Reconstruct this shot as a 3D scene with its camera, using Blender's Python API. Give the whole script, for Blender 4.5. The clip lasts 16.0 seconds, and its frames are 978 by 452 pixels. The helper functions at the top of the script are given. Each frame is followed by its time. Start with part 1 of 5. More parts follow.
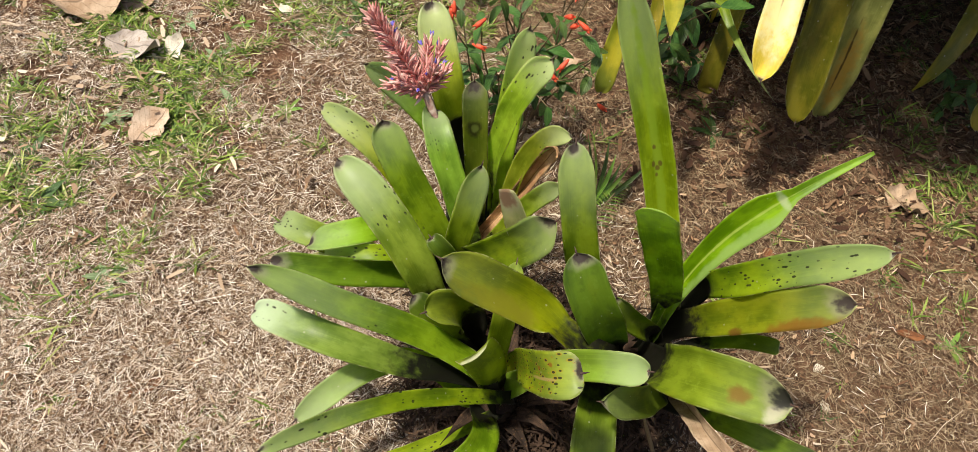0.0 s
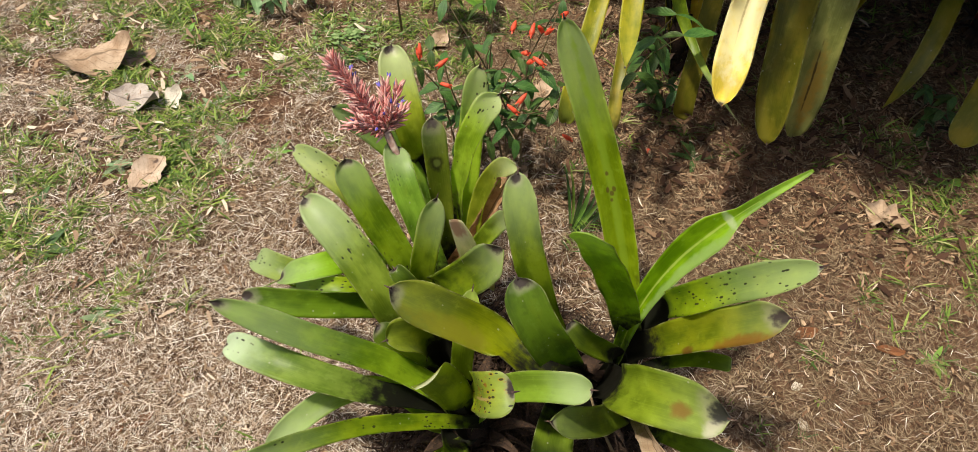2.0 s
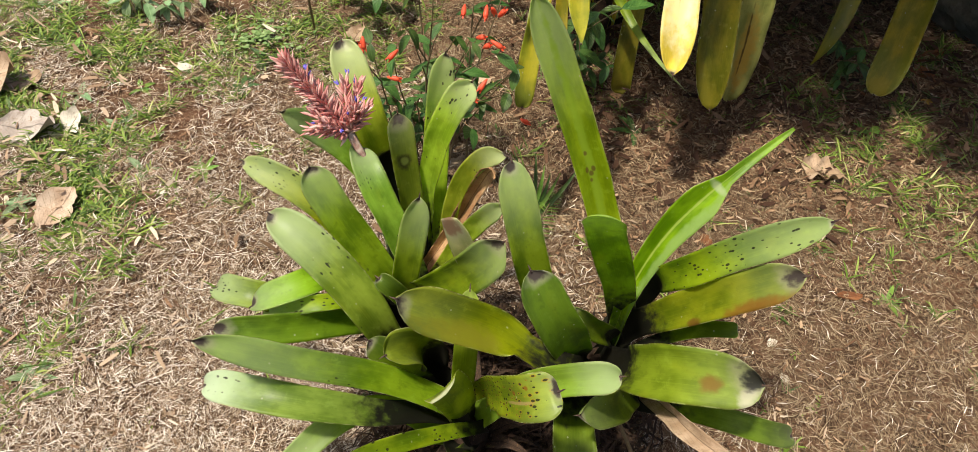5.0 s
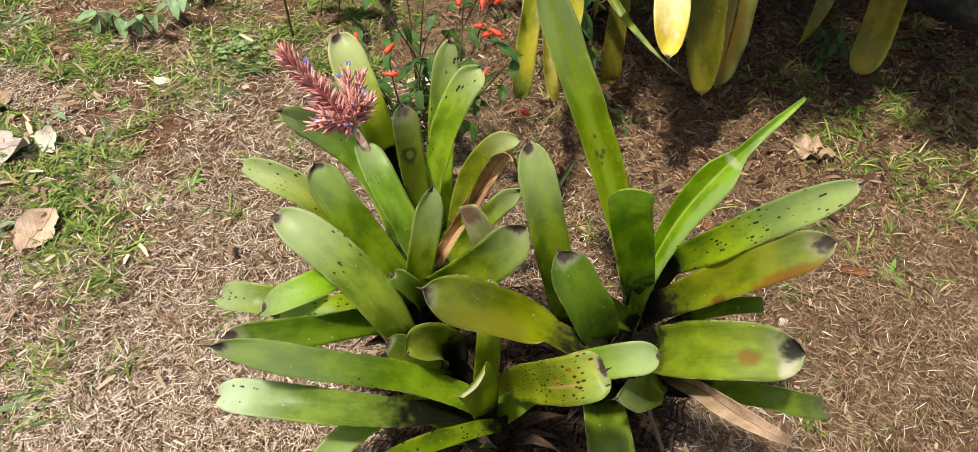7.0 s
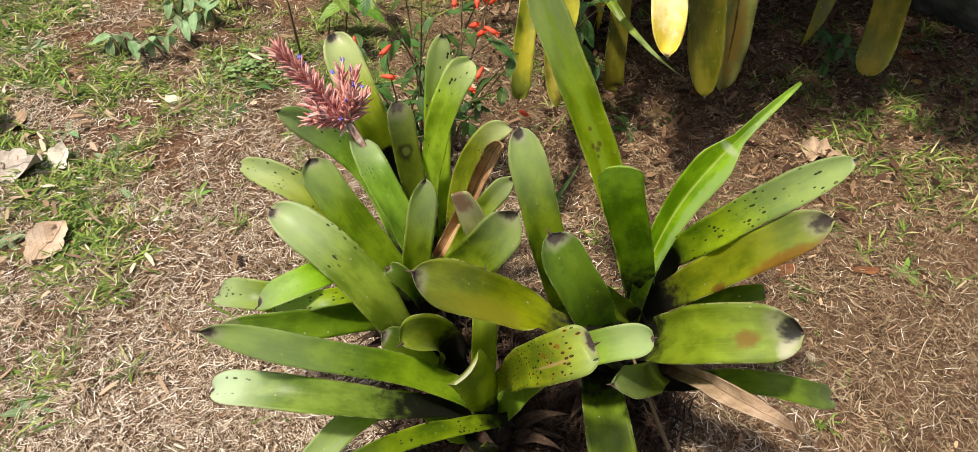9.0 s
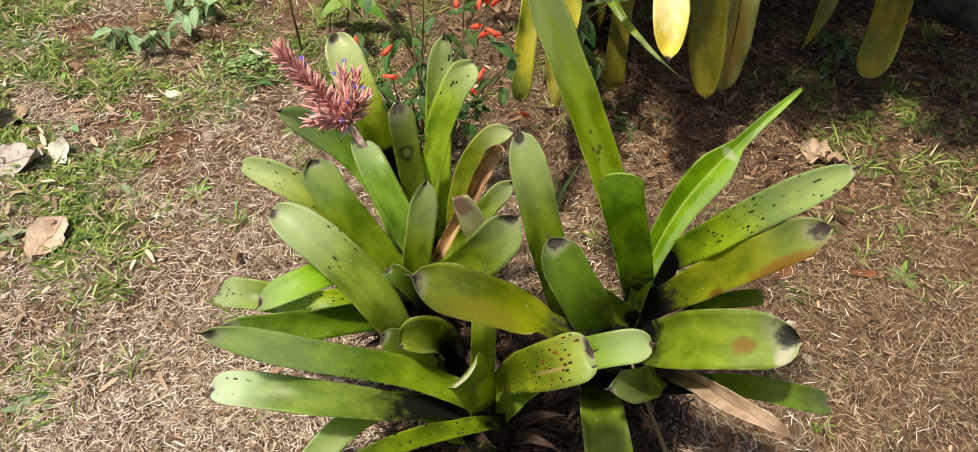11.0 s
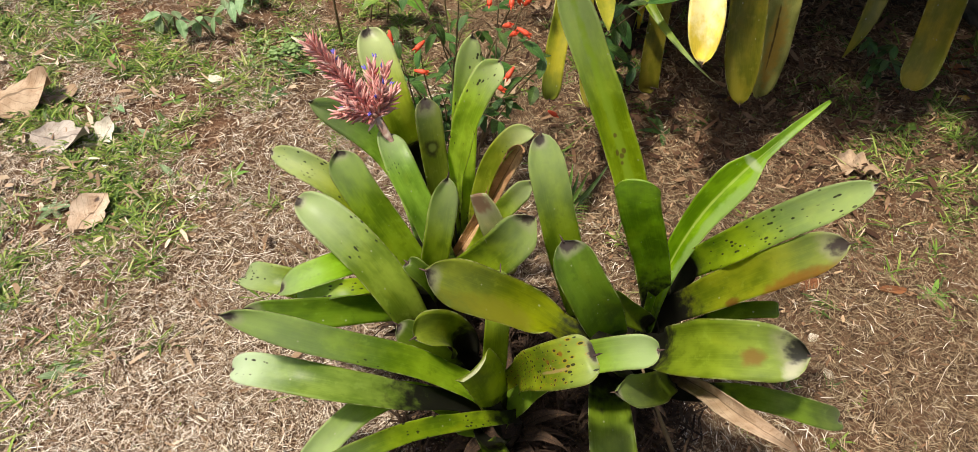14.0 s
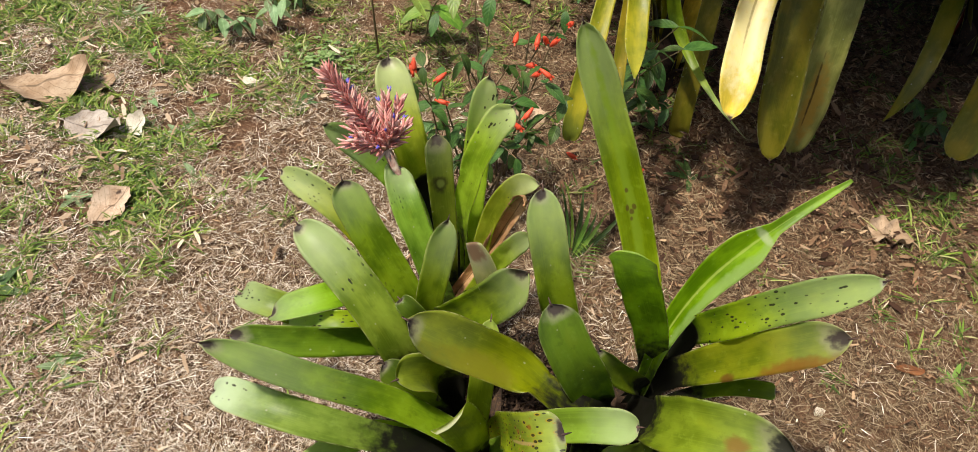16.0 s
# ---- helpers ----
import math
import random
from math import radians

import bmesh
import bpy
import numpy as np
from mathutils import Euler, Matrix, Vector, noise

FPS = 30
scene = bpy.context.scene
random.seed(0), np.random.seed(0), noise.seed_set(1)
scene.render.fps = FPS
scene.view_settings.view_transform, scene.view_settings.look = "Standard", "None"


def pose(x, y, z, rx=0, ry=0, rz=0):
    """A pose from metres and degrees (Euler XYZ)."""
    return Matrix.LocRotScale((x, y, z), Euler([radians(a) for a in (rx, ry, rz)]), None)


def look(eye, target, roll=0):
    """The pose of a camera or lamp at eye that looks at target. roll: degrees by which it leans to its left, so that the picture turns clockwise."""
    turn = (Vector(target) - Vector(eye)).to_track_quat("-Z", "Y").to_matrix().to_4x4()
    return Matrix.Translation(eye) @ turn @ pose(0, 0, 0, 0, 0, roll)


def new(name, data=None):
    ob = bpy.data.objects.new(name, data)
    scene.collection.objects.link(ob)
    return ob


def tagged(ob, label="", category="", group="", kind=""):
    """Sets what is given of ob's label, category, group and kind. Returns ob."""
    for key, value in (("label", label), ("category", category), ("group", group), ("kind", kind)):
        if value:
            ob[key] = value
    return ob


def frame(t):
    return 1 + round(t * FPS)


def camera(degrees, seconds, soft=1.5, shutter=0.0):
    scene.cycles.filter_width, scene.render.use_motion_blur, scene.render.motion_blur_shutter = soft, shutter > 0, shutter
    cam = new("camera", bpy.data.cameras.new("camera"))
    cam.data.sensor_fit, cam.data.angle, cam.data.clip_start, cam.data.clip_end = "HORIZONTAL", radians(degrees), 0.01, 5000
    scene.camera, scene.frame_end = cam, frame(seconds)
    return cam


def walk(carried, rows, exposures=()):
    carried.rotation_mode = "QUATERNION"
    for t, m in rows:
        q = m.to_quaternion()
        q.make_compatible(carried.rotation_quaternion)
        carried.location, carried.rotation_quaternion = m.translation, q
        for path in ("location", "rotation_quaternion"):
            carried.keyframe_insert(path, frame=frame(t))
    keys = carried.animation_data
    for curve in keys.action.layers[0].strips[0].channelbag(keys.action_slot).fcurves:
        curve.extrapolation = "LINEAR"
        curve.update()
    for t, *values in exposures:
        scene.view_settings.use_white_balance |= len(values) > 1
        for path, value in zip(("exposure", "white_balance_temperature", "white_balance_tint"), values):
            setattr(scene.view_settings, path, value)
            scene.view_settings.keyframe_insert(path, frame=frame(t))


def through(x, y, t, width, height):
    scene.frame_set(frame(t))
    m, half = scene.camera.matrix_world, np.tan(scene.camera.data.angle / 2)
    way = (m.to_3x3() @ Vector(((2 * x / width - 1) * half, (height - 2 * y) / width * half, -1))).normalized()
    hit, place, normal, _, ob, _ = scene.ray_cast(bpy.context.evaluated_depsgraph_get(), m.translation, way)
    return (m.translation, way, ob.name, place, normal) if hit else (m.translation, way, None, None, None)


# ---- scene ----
cam = camera(67.8, 16.0, soft=0.75)
PATH = [
    (0, (0.036, -0.01, 1.363), (0.126, 1.227, -0.206), 6.7),
    (0.5, (0.078, 0.0, 1.391), (0.11, 1.294, -0.134), 4.4),
    (1, (0.111, -0.008, 1.392), (0.13, 1.288, -0.131), 3.0),
    (1.5, (0.145, -0.024, 1.396), (0.118, 1.279, -0.12), 1.3),
    (2, (0.161, -0.045, 1.402), (0.159, 1.262, -0.112), 1.3),
    (2.5, (0.162, -0.042, 1.395), (0.168, 1.276, -0.11), 0.5),
    (3, (0.179, -0.015, 1.362), (0.184, 1.272, -0.168), 0.3),
    (3.5, (0.182, -0.02, 1.369), (0.175, 1.254, -0.173), 0.6),
    (3.7, (0.171, -0.028, 1.371), (0.18, 1.227, -0.186), 1.6),
    (5.8, (-0.055, 0.026, 1.333), (0.325, 1.292, -0.169), 3.7),
    (6, (-0.059, 0.024, 1.328), (0.304, 1.288, -0.179), 3.1),
    (6.5, (-0.063, 0.024, 1.308), (0.288, 1.288, -0.201), 3.5),
    (7, (-0.06, 0.013, 1.297), (0.313, 1.296, -0.191), 3.6),
    (7.5, (-0.053, -0.004, 1.275), (0.298, 1.351, -0.153), 3.4),
    (8, (-0.031, -0.019, 1.26), (0.342, 1.333, -0.166), 3.0),
    (8.5, (-0.024, -0.031, 1.244), (0.331, 1.336, -0.172), 1.4),
    (9, (-0.028, -0.04, 1.249), (0.301, 1.322, -0.178), 0.7),
    (9.2, (-0.027, -0.041, 1.248), (0.315, 1.317, -0.18), 1.3),
    (11.3, (-0.029, -0.031, 1.264), (0.299, 1.31, -0.185), 1.4),
    (11.5, (-0.031, -0.033, 1.261), (0.307, 1.282, -0.207), 1.5),
    (12, (-0.034, -0.038, 1.263), (0.267, 1.314, -0.18), 0.2),
    (12.5, (-0.039, -0.048, 1.263), (0.256, 1.309, -0.176), 0.2),
    (13, (-0.042, -0.045, 1.262), (0.278, 1.302, -0.181), 1.6),
    (13.5, (-0.031, -0.042, 1.266), (0.273, 1.29, -0.194), 1.1),
    (14, (0.001, -0.042, 1.28), (0.224, 1.311, -0.176), 1.0),
    (14.5, (0.012, -0.024, 1.285), (0.213, 1.328, -0.175), 2.2),
    (15, (0.043, 0.004, 1.283), (0.244, 1.359, -0.174), 2.9),
    (15.5, (0.063, 0.013, 1.301), (0.208, 1.379, -0.152), 3.4),
    (16, (0.067, 0.015, 1.312), (0.187, 1.385, -0.14), 3.6),
]
walk(cam, [(t, look(eye, target, roll)) for t, eye, target, roll in PATH],
     [(0.0, 0.47), (0.5, 0.37), (2.5, 0.36), (3.5, 0.47), (7.0, 0.49), (8.0, 0.45), (8.5, 0.51), (9.2, 0.51), (11.3, 0.48), (14.0, 0.45), (16.0, 0.41)])

SKY, SUN = 0.082, 4.3

SUN_DIR = Vector((-0.32, -0.12, 0.94)).normalized()      # towards the sun: high over the clump, to one side, veiled by thin haze

# ---- world, sun, exposure ----
world = bpy.data.worlds.new("world")
scene.world = world
world.use_nodes = True
wn = world.node_tree.nodes
sky = wn.new("ShaderNodeTexSky")
sky.sky_type = "NISHITA"
sky.sun_disc = False
sky.dust_density = 5.0
sky.sun_elevation = math.asin(SUN_DIR.z)
sky.sun_rotation = math.atan2(SUN_DIR.x, SUN_DIR.y)
wn["Background"].inputs["Strength"].default_value = SKY
world.node_tree.links.new(sky.outputs["Color"], wn["Background"].inputs["Color"])
sun_data = bpy.data.lights.new("sun", "SUN")
sun_data.energy = SUN
sun_data.angle = radians(4.0)
sun_data.color = (1.0, 0.93, 0.78)
sun = new("sun", sun_data)
sun.matrix_world = look(SUN_DIR * 20, (0, 0, 0))
scene.view_settings.exposure = 0.52


# ---- material kit ----
class Kit:
    """A node material with a principled surface and short helpers."""

    def __init__(self, name, rough=0.7, spec=0.3):
        self.mat = bpy.data.materials.new(name)
        self.mat.use_nodes = True
        self.t = self.mat.node_tree
        self.n = self.t.nodes
        self.p = self.n["Principled BSDF"]
        self.p.inputs["Roughness"].default_value = rough
        self.p.inputs["Specular IOR Level"].default_value = spec

    def put(self, socket, value):
        if hasattr(value, "is_output") or hasattr(value, "links"):
            self.t.links.new(value, socket)
        else:
            socket.default_value = value

    def node(self, kind, **ins):
        nd = self.n.new(kind)
        for k, v in ins.items():
            self.put(nd.inputs[k.replace("_", " ")], v)
        return nd

    def math(self, op, a, b=0.0, clamp=False):
        nd = self.n.new("ShaderNodeMath")
        nd.operation, nd.use_clamp = op, clamp
        self.put(nd.inputs[0], a)
        self.put(nd.inputs[1], b)
        return nd.outputs[0]

    def ramp(self, v, lo, hi, a=0.0, b=1.0):
        nd = self.n.new("ShaderNodeMapRange")
        nd.interpolation_type = "SMOOTHSTEP"
        for k, x in zip(("Value", "From Min", "From Max", "To Min", "To Max"), (v, lo, hi, a, b)):
            self.put(nd.inputs[k], x)
        return nd.outputs["Result"]

    def mix(self, f, a, b):
        nd = self.n.new("ShaderNodeMix")
        nd.data_type = "RGBA"
        self.put(nd.inputs[0], f)
        for s, c in ((nd.inputs[6], a), (nd.inputs[7], b)):
            self.put(s, (*c, 1.0) if isinstance(c, tuple) and len(c) == 3 else c)
        return nd.outputs[2]

    def noise(self, vec, scale, detail=3.0, rough=0.55):
        return self.node("ShaderNodeTexNoise", Vector=vec, Scale=scale, Detail=detail, Roughness=rough).outputs["Fac"]

    def voronoi(self, vec, scale, flat=False):
        nd = self.node("ShaderNodeTexVoronoi", Vector=vec, Scale=scale)
        nd.voronoi_dimensions = "2D" if flat else "3D"
        return nd

    def scaled(self, vec, s, offset=(0, 0, 0)):
        nd = self.n.new("ShaderNodeMapping")
        self.put(nd.inputs["Vector"], vec)
        nd.inputs["Scale"].default_value = s
        self.put(nd.inputs["Location"], offset)
        return nd.outputs[0]

    def where(self):
        return self.n.new("ShaderNodeTexCoord").outputs["Object"]

    def colours(self, v, stops):
        nd = self.n.new("ShaderNodeValToRGB")
        self.put(nd.inputs[0], v)
        e = nd.color_ramp.elements
        while len(e) < len(stops):
            e.new(0.5)
        for el, (pos, col) in zip(e, stops):
            el.position, el.color = pos, (*col, 1)
        return nd.outputs[0]

    def bump(self, height, strength=0.3, dist=0.002):
        self.put(self.p.inputs["Normal"], self.node("ShaderNodeBump", Height=height, Strength=strength, Distance=dist).outputs[0])

    def thin(self, colour, amount):
        """Lets some of the light through, as a leaf does."""
        tr = self.node("ShaderNodeBsdfTranslucent", Color=colour)
        mx = self.n.new("ShaderNodeMixShader")
        self.put(mx.inputs[0], amount)
        self.t.links.new(self.p.outputs[0], mx.inputs[1])
        self.t.links.new(tr.outputs[0], mx.inputs[2])
        self.t.links.new(mx.outputs[0], self.n["Material Output"].inputs["Surface"])
        return self


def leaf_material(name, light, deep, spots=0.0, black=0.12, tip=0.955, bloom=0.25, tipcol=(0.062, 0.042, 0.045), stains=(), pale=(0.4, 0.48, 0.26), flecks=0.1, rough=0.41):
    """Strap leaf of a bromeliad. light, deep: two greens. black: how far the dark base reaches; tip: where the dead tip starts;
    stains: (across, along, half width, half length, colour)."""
    k = Kit(name, rough, 0.36)
    fr = k.n.new("ShaderNodeUVMap")
    fr.uv_map = "share"
    me = k.n.new("ShaderNodeUVMap")
    me.uv_map = "metre"
    rnd = k.n.new("ShaderNodeObjectInfo").outputs["Random"]
    shift = k.node("ShaderNodeCombineXYZ", X=k.math("MULTIPLY", rnd, 7.3), Y=k.math("MULTIPLY", rnd, 3.1), Z=0.0).outputs[0]
    vec = k.scaled(me.outputs[0], (1, 1, 1), shift)
    xy = k.node("ShaderNodeSeparateXYZ", Vector=fr.outputs[0])
    across, along = xy.outputs["X"], xy.outputs["Y"]
    streak = k.noise(k.scaled(vec, (520, 9, 1)), 1.0, 2.0)
    broad = k.noise(k.scaled(vec, (26, 11, 1)), 1.0, 3.0)
    wob = k.math("SUBTRACT", k.noise(k.scaled(vec, (70, 45, 1)), 1.0, 3.0), 0.5)
    col = k.mix(k.ramp(broad, 0.36, 0.64), tuple(c * 0.9 for c in deep), tuple(c * 1.06 for c in light))
    cloud = k.noise(k.scaled(vec, (34, 15, 1), (9, 4, 0)), 1.0, 2.0)
    col = k.mix(k.ramp(cloud, 0.56, 0.76, 0.0, 0.25), col, (light[0] * 1.35 + 0.02, light[1] * 1.15, light[2] * 0.9))
    col = k.mix(k.math("MULTIPLY", k.ramp(streak, 0.45, 0.75), 0.14), col, tuple(min(1, c * 1.5 + 0.01) for c in light))
    blot = k.noise(k.scaled(vec, (55, 40, 1), (5, 2, 0)), 1.0, 4.0, 0.65)
    col = k.mix(k.ramp(blot, 0.54, 0.72, 0.0, 0.34), col, tuple(min(1, c * 1.35 + 0.03) for c in light))
    col = k.mix(k.ramp(blot, 0.46, 0.3, 0.0, 0.34), col, tuple(c * 0.7 for c in deep))
    hue = k.node("ShaderNodeHueSaturation", Color=col)
    k.put(hue.inputs["Hue"], k.ramp(rnd, 0, 1, 0.476, 0.503))
    hue.inputs["Saturation"].default_value = 1.05
    k.put(hue.inputs["Value"], k.ramp(rnd, 0, 1, 0.9, 1.12))
    col = hue.outputs[0]
    s2 = k.math("ADD", along, k.math("MULTIPLY", wob, 0.10))
    if bloom:
        col = k.mix(k.math("MULTIPLY", k.ramp(s2, 0.58, 0.95), bloom), col, pale)
    edge = k.ramp(k.math("ABSOLUTE", k.math("SUBTRACT", across, 0.5)), 0.468, 0.492)
    col = k.mix(k.math("MULTIPLY", edge, k.ramp(wob, -0.2, 0.2, 0.25, 0.8)), col, k.mix(k.ramp(wob, -0.04, 0.06), (0.11, 0.075, 0.03), (0.42, 0.44, 0.2)))
    if spots:
        vo = k.voronoi(k.scaled(vec, (190, 88, 1)), 1.0)
        size = k.ramp(k.node("ShaderNodeSeparateColor", Color=vo.outputs["Color"]).outputs[0], 0, 1, -0.16, 0.36)
        dot = k.ramp(k.math("SUBTRACT", size, k.math("ADD", vo.outputs["Distance"], k.math("MULTIPLY", wob, 0.55))), 0.0, 0.09)
        vs = k.voronoi(k.scaled(vec, (95, 60, 1), (2, 5, 0)), 1.0)
        big = k.ramp(k.math("SUBTRACT", k.ramp(k.node("ShaderNodeSeparateColor", Color=vs.outputs["Color"]).outputs[0], 0.6, 1, -0.1, 0.2), k.math("ADD", vs.outputs["Distance"], k.math("MULTIPLY", wob, 0.3))), 0.0, 0.06)
        dot = k.math("MAXIMUM", dot, big)
        mask = k.ramp(k.noise(k.scaled(vec, (16, 9, 1), (3, 1, 0)), 1.0, 2.0), 0.74 - 0.4 * spots, 0.8 - 0.4 * spots)
        if spots > 1:      # rusty rings round larger spots
            vo = k.voronoi(k.scaled(vec, (150, 62, 1), (1, 3, 0)), 1.0, True)
            size = k.ramp(k.node("ShaderNodeSeparateColor", Color=vo.outputs["Color"]).outputs[0], 0, 1, 0.02, 0.27)
            dot = k.ramp(k.math("SUBTRACT", size, vo.outputs["Distance"]), 0.0, 0.05)
            ring = k.math("MULTIPLY", k.ramp(k.math("SUBTRACT", k.math("ADD", size, 0.15), vo.outputs["Distance"]), 0.0, 0.1), k.ramp(k.node("ShaderNodeSeparateColor", Color=vo.outputs["Color"]).outputs[1], 0.4, 0.6))
            col = k.mix(k.math("MULTIPLY", k.math("MULTIPLY", ring, mask), 0.75), col, (0.45, 0.3, 0.02))
        col = k.mix(k.math("MULTIPLY", k.math("MULTIPLY", dot, mask), 0.92), col, (0.028, 0.03, 0.014))
    vf = k.voronoi(k.scaled(vec, (60, 48, 1)), 1.0)
    fl = k.math("MULTIPLY", k.ramp(vf.outputs["Distance"], 0.11, 0.05), k.ramp(k.node("ShaderNodeSeparateColor", Color=vf.outputs["Color"]).outputs[1], 0.7 - flecks, 0.75 - flecks))
    col = k.mix(k.math("MULTIPLY", fl, 0.7), col, (0.45, 0.45, 0.3))
    for cx, cy, rx, ry, sc in stains:
        dx = k.math("DIVIDE", k.math("SUBTRACT", across, cx), rx)
        dy = k.math("DIVIDE", k.math("SUBTRACT", along, cy), ry)
        d = k.math("ADD", k.math("ADD", k.math("MULTIPLY", dx, dx), k.math("MULTIPLY", dy, dy)), k.math("MULTIPLY", wob, 2.6))
        col = k.mix(k.ramp(d, 1.7, 0.1, 0.0, 0.8), col, sc)
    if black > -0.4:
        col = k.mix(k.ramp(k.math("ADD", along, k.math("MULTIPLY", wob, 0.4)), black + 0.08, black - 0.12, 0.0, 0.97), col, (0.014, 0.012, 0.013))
    if tip < 1:      # the withered tip: a dark spot in a pale, shrunken patch
        ax = k.math("DIVIDE", k.math("SUBTRACT", across, k.ramp(rnd, 0, 1, 0.32, 0.68)), 0.34)
        ay = k.math("DIVIDE", k.math("SUBTRACT", along, 1.0), k.ramp(k.math("FRACT", k.math("MULTIPLY", rnd, 5.7)), 0, 1, (1.0 - tip) * 0.5, (1.0 - tip) * 1.4))
        d = k.math("ADD", k.math("ADD", k.math("MULTIPLY", ax, ax), k.math("MULTIPLY", ay, ay)), k.math("MULTIPLY", wob, 3.0))
        col = k.mix(k.ramp(d, 3.4, 0.9, 0.0, 0.6), col, (0.4, 0.38, 0.27))
        col = k.mix(k.ramp(d, 1.6, 0.5, 0.0, 0.93), col, tipcol)
    k.put(k.p.inputs["Base Color"], col)
    k.put(k.p.inputs["Roughness"], k.ramp(broad, 0.3, 0.7, rough - 0.06, rough + 0.12))
    k.put(k.p.inputs["Sheen Weight"], k.ramp(along, 0.4, 0.95, 0.0, 0.07))      # the fine pale scurf on the leaf
    k.p.inputs["Sheen Roughness"].default_value = 0.45
    k.bump(k.math("ADD", k.math("MULTIPLY", streak, 0.45), k.math("MULTIPLY", wob, 1.1)), 0.2, 0.0012)
    dim = k.node("ShaderNodeHueSaturation", Color=col, Value=1.9)
    k.thin(dim.outputs[0], 0.48)
    return k.mat


def litter_material(name, stops, rough=0.8, through=0.12, spec=0.2):
    """Straw, grass blades and scraps: a colour for each loose piece."""
    k = Kit(name, rough, spec)
    isl = k.n.new("ShaderNodeNewGeometry").outputs["Random Per Island"]
    fine = k.noise(k.where(), 260.0, 2.0)
    v = k.math("ADD", isl, k.math("MULTIPLY", k.math("SUBTRACT", fine, 0.5), 0.35), clamp=True)
    col = k.colours(v, stops)
    k.put(k.p.inputs["Base Color"], col)
    k.thin(col, through)
    return k.mat


def dry_leaf_material(name, light, deep, rough=0.75, vein=(0.2, 0.11, 0.05)):
    k = Kit(name, rough, 0.25)
    me = k.n.new("ShaderNodeUVMap")
    me.uv_map = "share"
    big = k.noise(k.where(), 22.0, 4.0)
    small = k.noise(k.where(), 190.0, 3.0)
    col = k.mix(k.ramp(big, 0.35, 0.65), deep, light)
    col = k.mix(k.ramp(small, 0.52, 0.75, 0, 0.5), col, vein)
    xy = k.node("ShaderNodeSeparateXYZ", Vector=me.outputs[0])
    off = k.math("ABSOLUTE", k.math("SUBTRACT", xy.outputs["X"], 0.5))
    side = k.math("ABSOLUTE", k.math("SINE", k.math("MULTIPLY", k.math("SUBTRACT", xy.outputs["Y"], k.math("MULTIPLY", off, 0.7)), 26.0)))
    lines = k.math("MAXIMUM", k.ramp(off, 0.035, 0.012), k.math("MULTIPLY", k.ramp(side, 0.16, 0.04), 0.6))
    col = k.mix(k.math("MULTIPLY", lines, 0.85), col, tuple(c * 0.45 for c in deep))
    k.put(k.p.inputs["Base Color"], col)
    k.bump(k.math("ADD", big, small), 0.5, 0.004)
    k.thin(col, 0.12)
    return k.mat


G_LIGHT, G_DEEP = (0.235, 0.36, 0.028), (0.12, 0.225, 0.016)
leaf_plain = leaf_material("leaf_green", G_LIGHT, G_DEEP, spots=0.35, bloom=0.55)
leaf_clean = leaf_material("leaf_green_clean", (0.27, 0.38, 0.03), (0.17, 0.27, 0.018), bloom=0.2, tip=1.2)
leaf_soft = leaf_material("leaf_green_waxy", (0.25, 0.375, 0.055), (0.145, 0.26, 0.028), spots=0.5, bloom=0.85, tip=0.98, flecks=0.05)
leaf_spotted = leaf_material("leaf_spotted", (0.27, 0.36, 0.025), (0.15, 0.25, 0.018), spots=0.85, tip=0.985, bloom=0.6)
# leaf green lightened so the inner leaves look sunlit
leaf_lit = leaf_material("leaf_lit_green", (0.36, 0.46, 0.055), (0.23, 0.34, 0.028), spots=0.5, bloom=0.85, tip=0.965, pale=(0.54, 0.6, 0.34))
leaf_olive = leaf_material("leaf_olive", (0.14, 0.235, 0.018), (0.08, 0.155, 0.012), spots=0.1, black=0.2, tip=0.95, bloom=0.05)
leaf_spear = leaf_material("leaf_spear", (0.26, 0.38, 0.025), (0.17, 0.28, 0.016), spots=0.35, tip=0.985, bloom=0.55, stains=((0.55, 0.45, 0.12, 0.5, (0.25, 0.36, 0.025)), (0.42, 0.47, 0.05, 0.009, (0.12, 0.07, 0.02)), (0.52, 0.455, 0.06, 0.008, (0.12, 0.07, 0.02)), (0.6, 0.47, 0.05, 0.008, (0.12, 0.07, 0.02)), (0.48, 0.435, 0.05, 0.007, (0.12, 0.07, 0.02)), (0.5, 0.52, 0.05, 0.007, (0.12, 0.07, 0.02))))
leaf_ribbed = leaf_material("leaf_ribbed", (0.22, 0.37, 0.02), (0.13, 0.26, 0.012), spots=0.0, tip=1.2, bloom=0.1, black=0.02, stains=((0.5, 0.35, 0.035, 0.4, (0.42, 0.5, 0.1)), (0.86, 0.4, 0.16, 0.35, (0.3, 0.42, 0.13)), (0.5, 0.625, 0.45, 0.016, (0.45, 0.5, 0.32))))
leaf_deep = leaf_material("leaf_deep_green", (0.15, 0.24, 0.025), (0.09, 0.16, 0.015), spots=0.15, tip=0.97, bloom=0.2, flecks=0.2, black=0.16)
# the yellow stain paints the glow of light through one half
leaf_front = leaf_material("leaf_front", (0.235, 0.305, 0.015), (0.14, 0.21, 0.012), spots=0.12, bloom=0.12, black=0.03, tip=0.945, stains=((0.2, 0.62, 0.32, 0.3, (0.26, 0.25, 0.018)),))
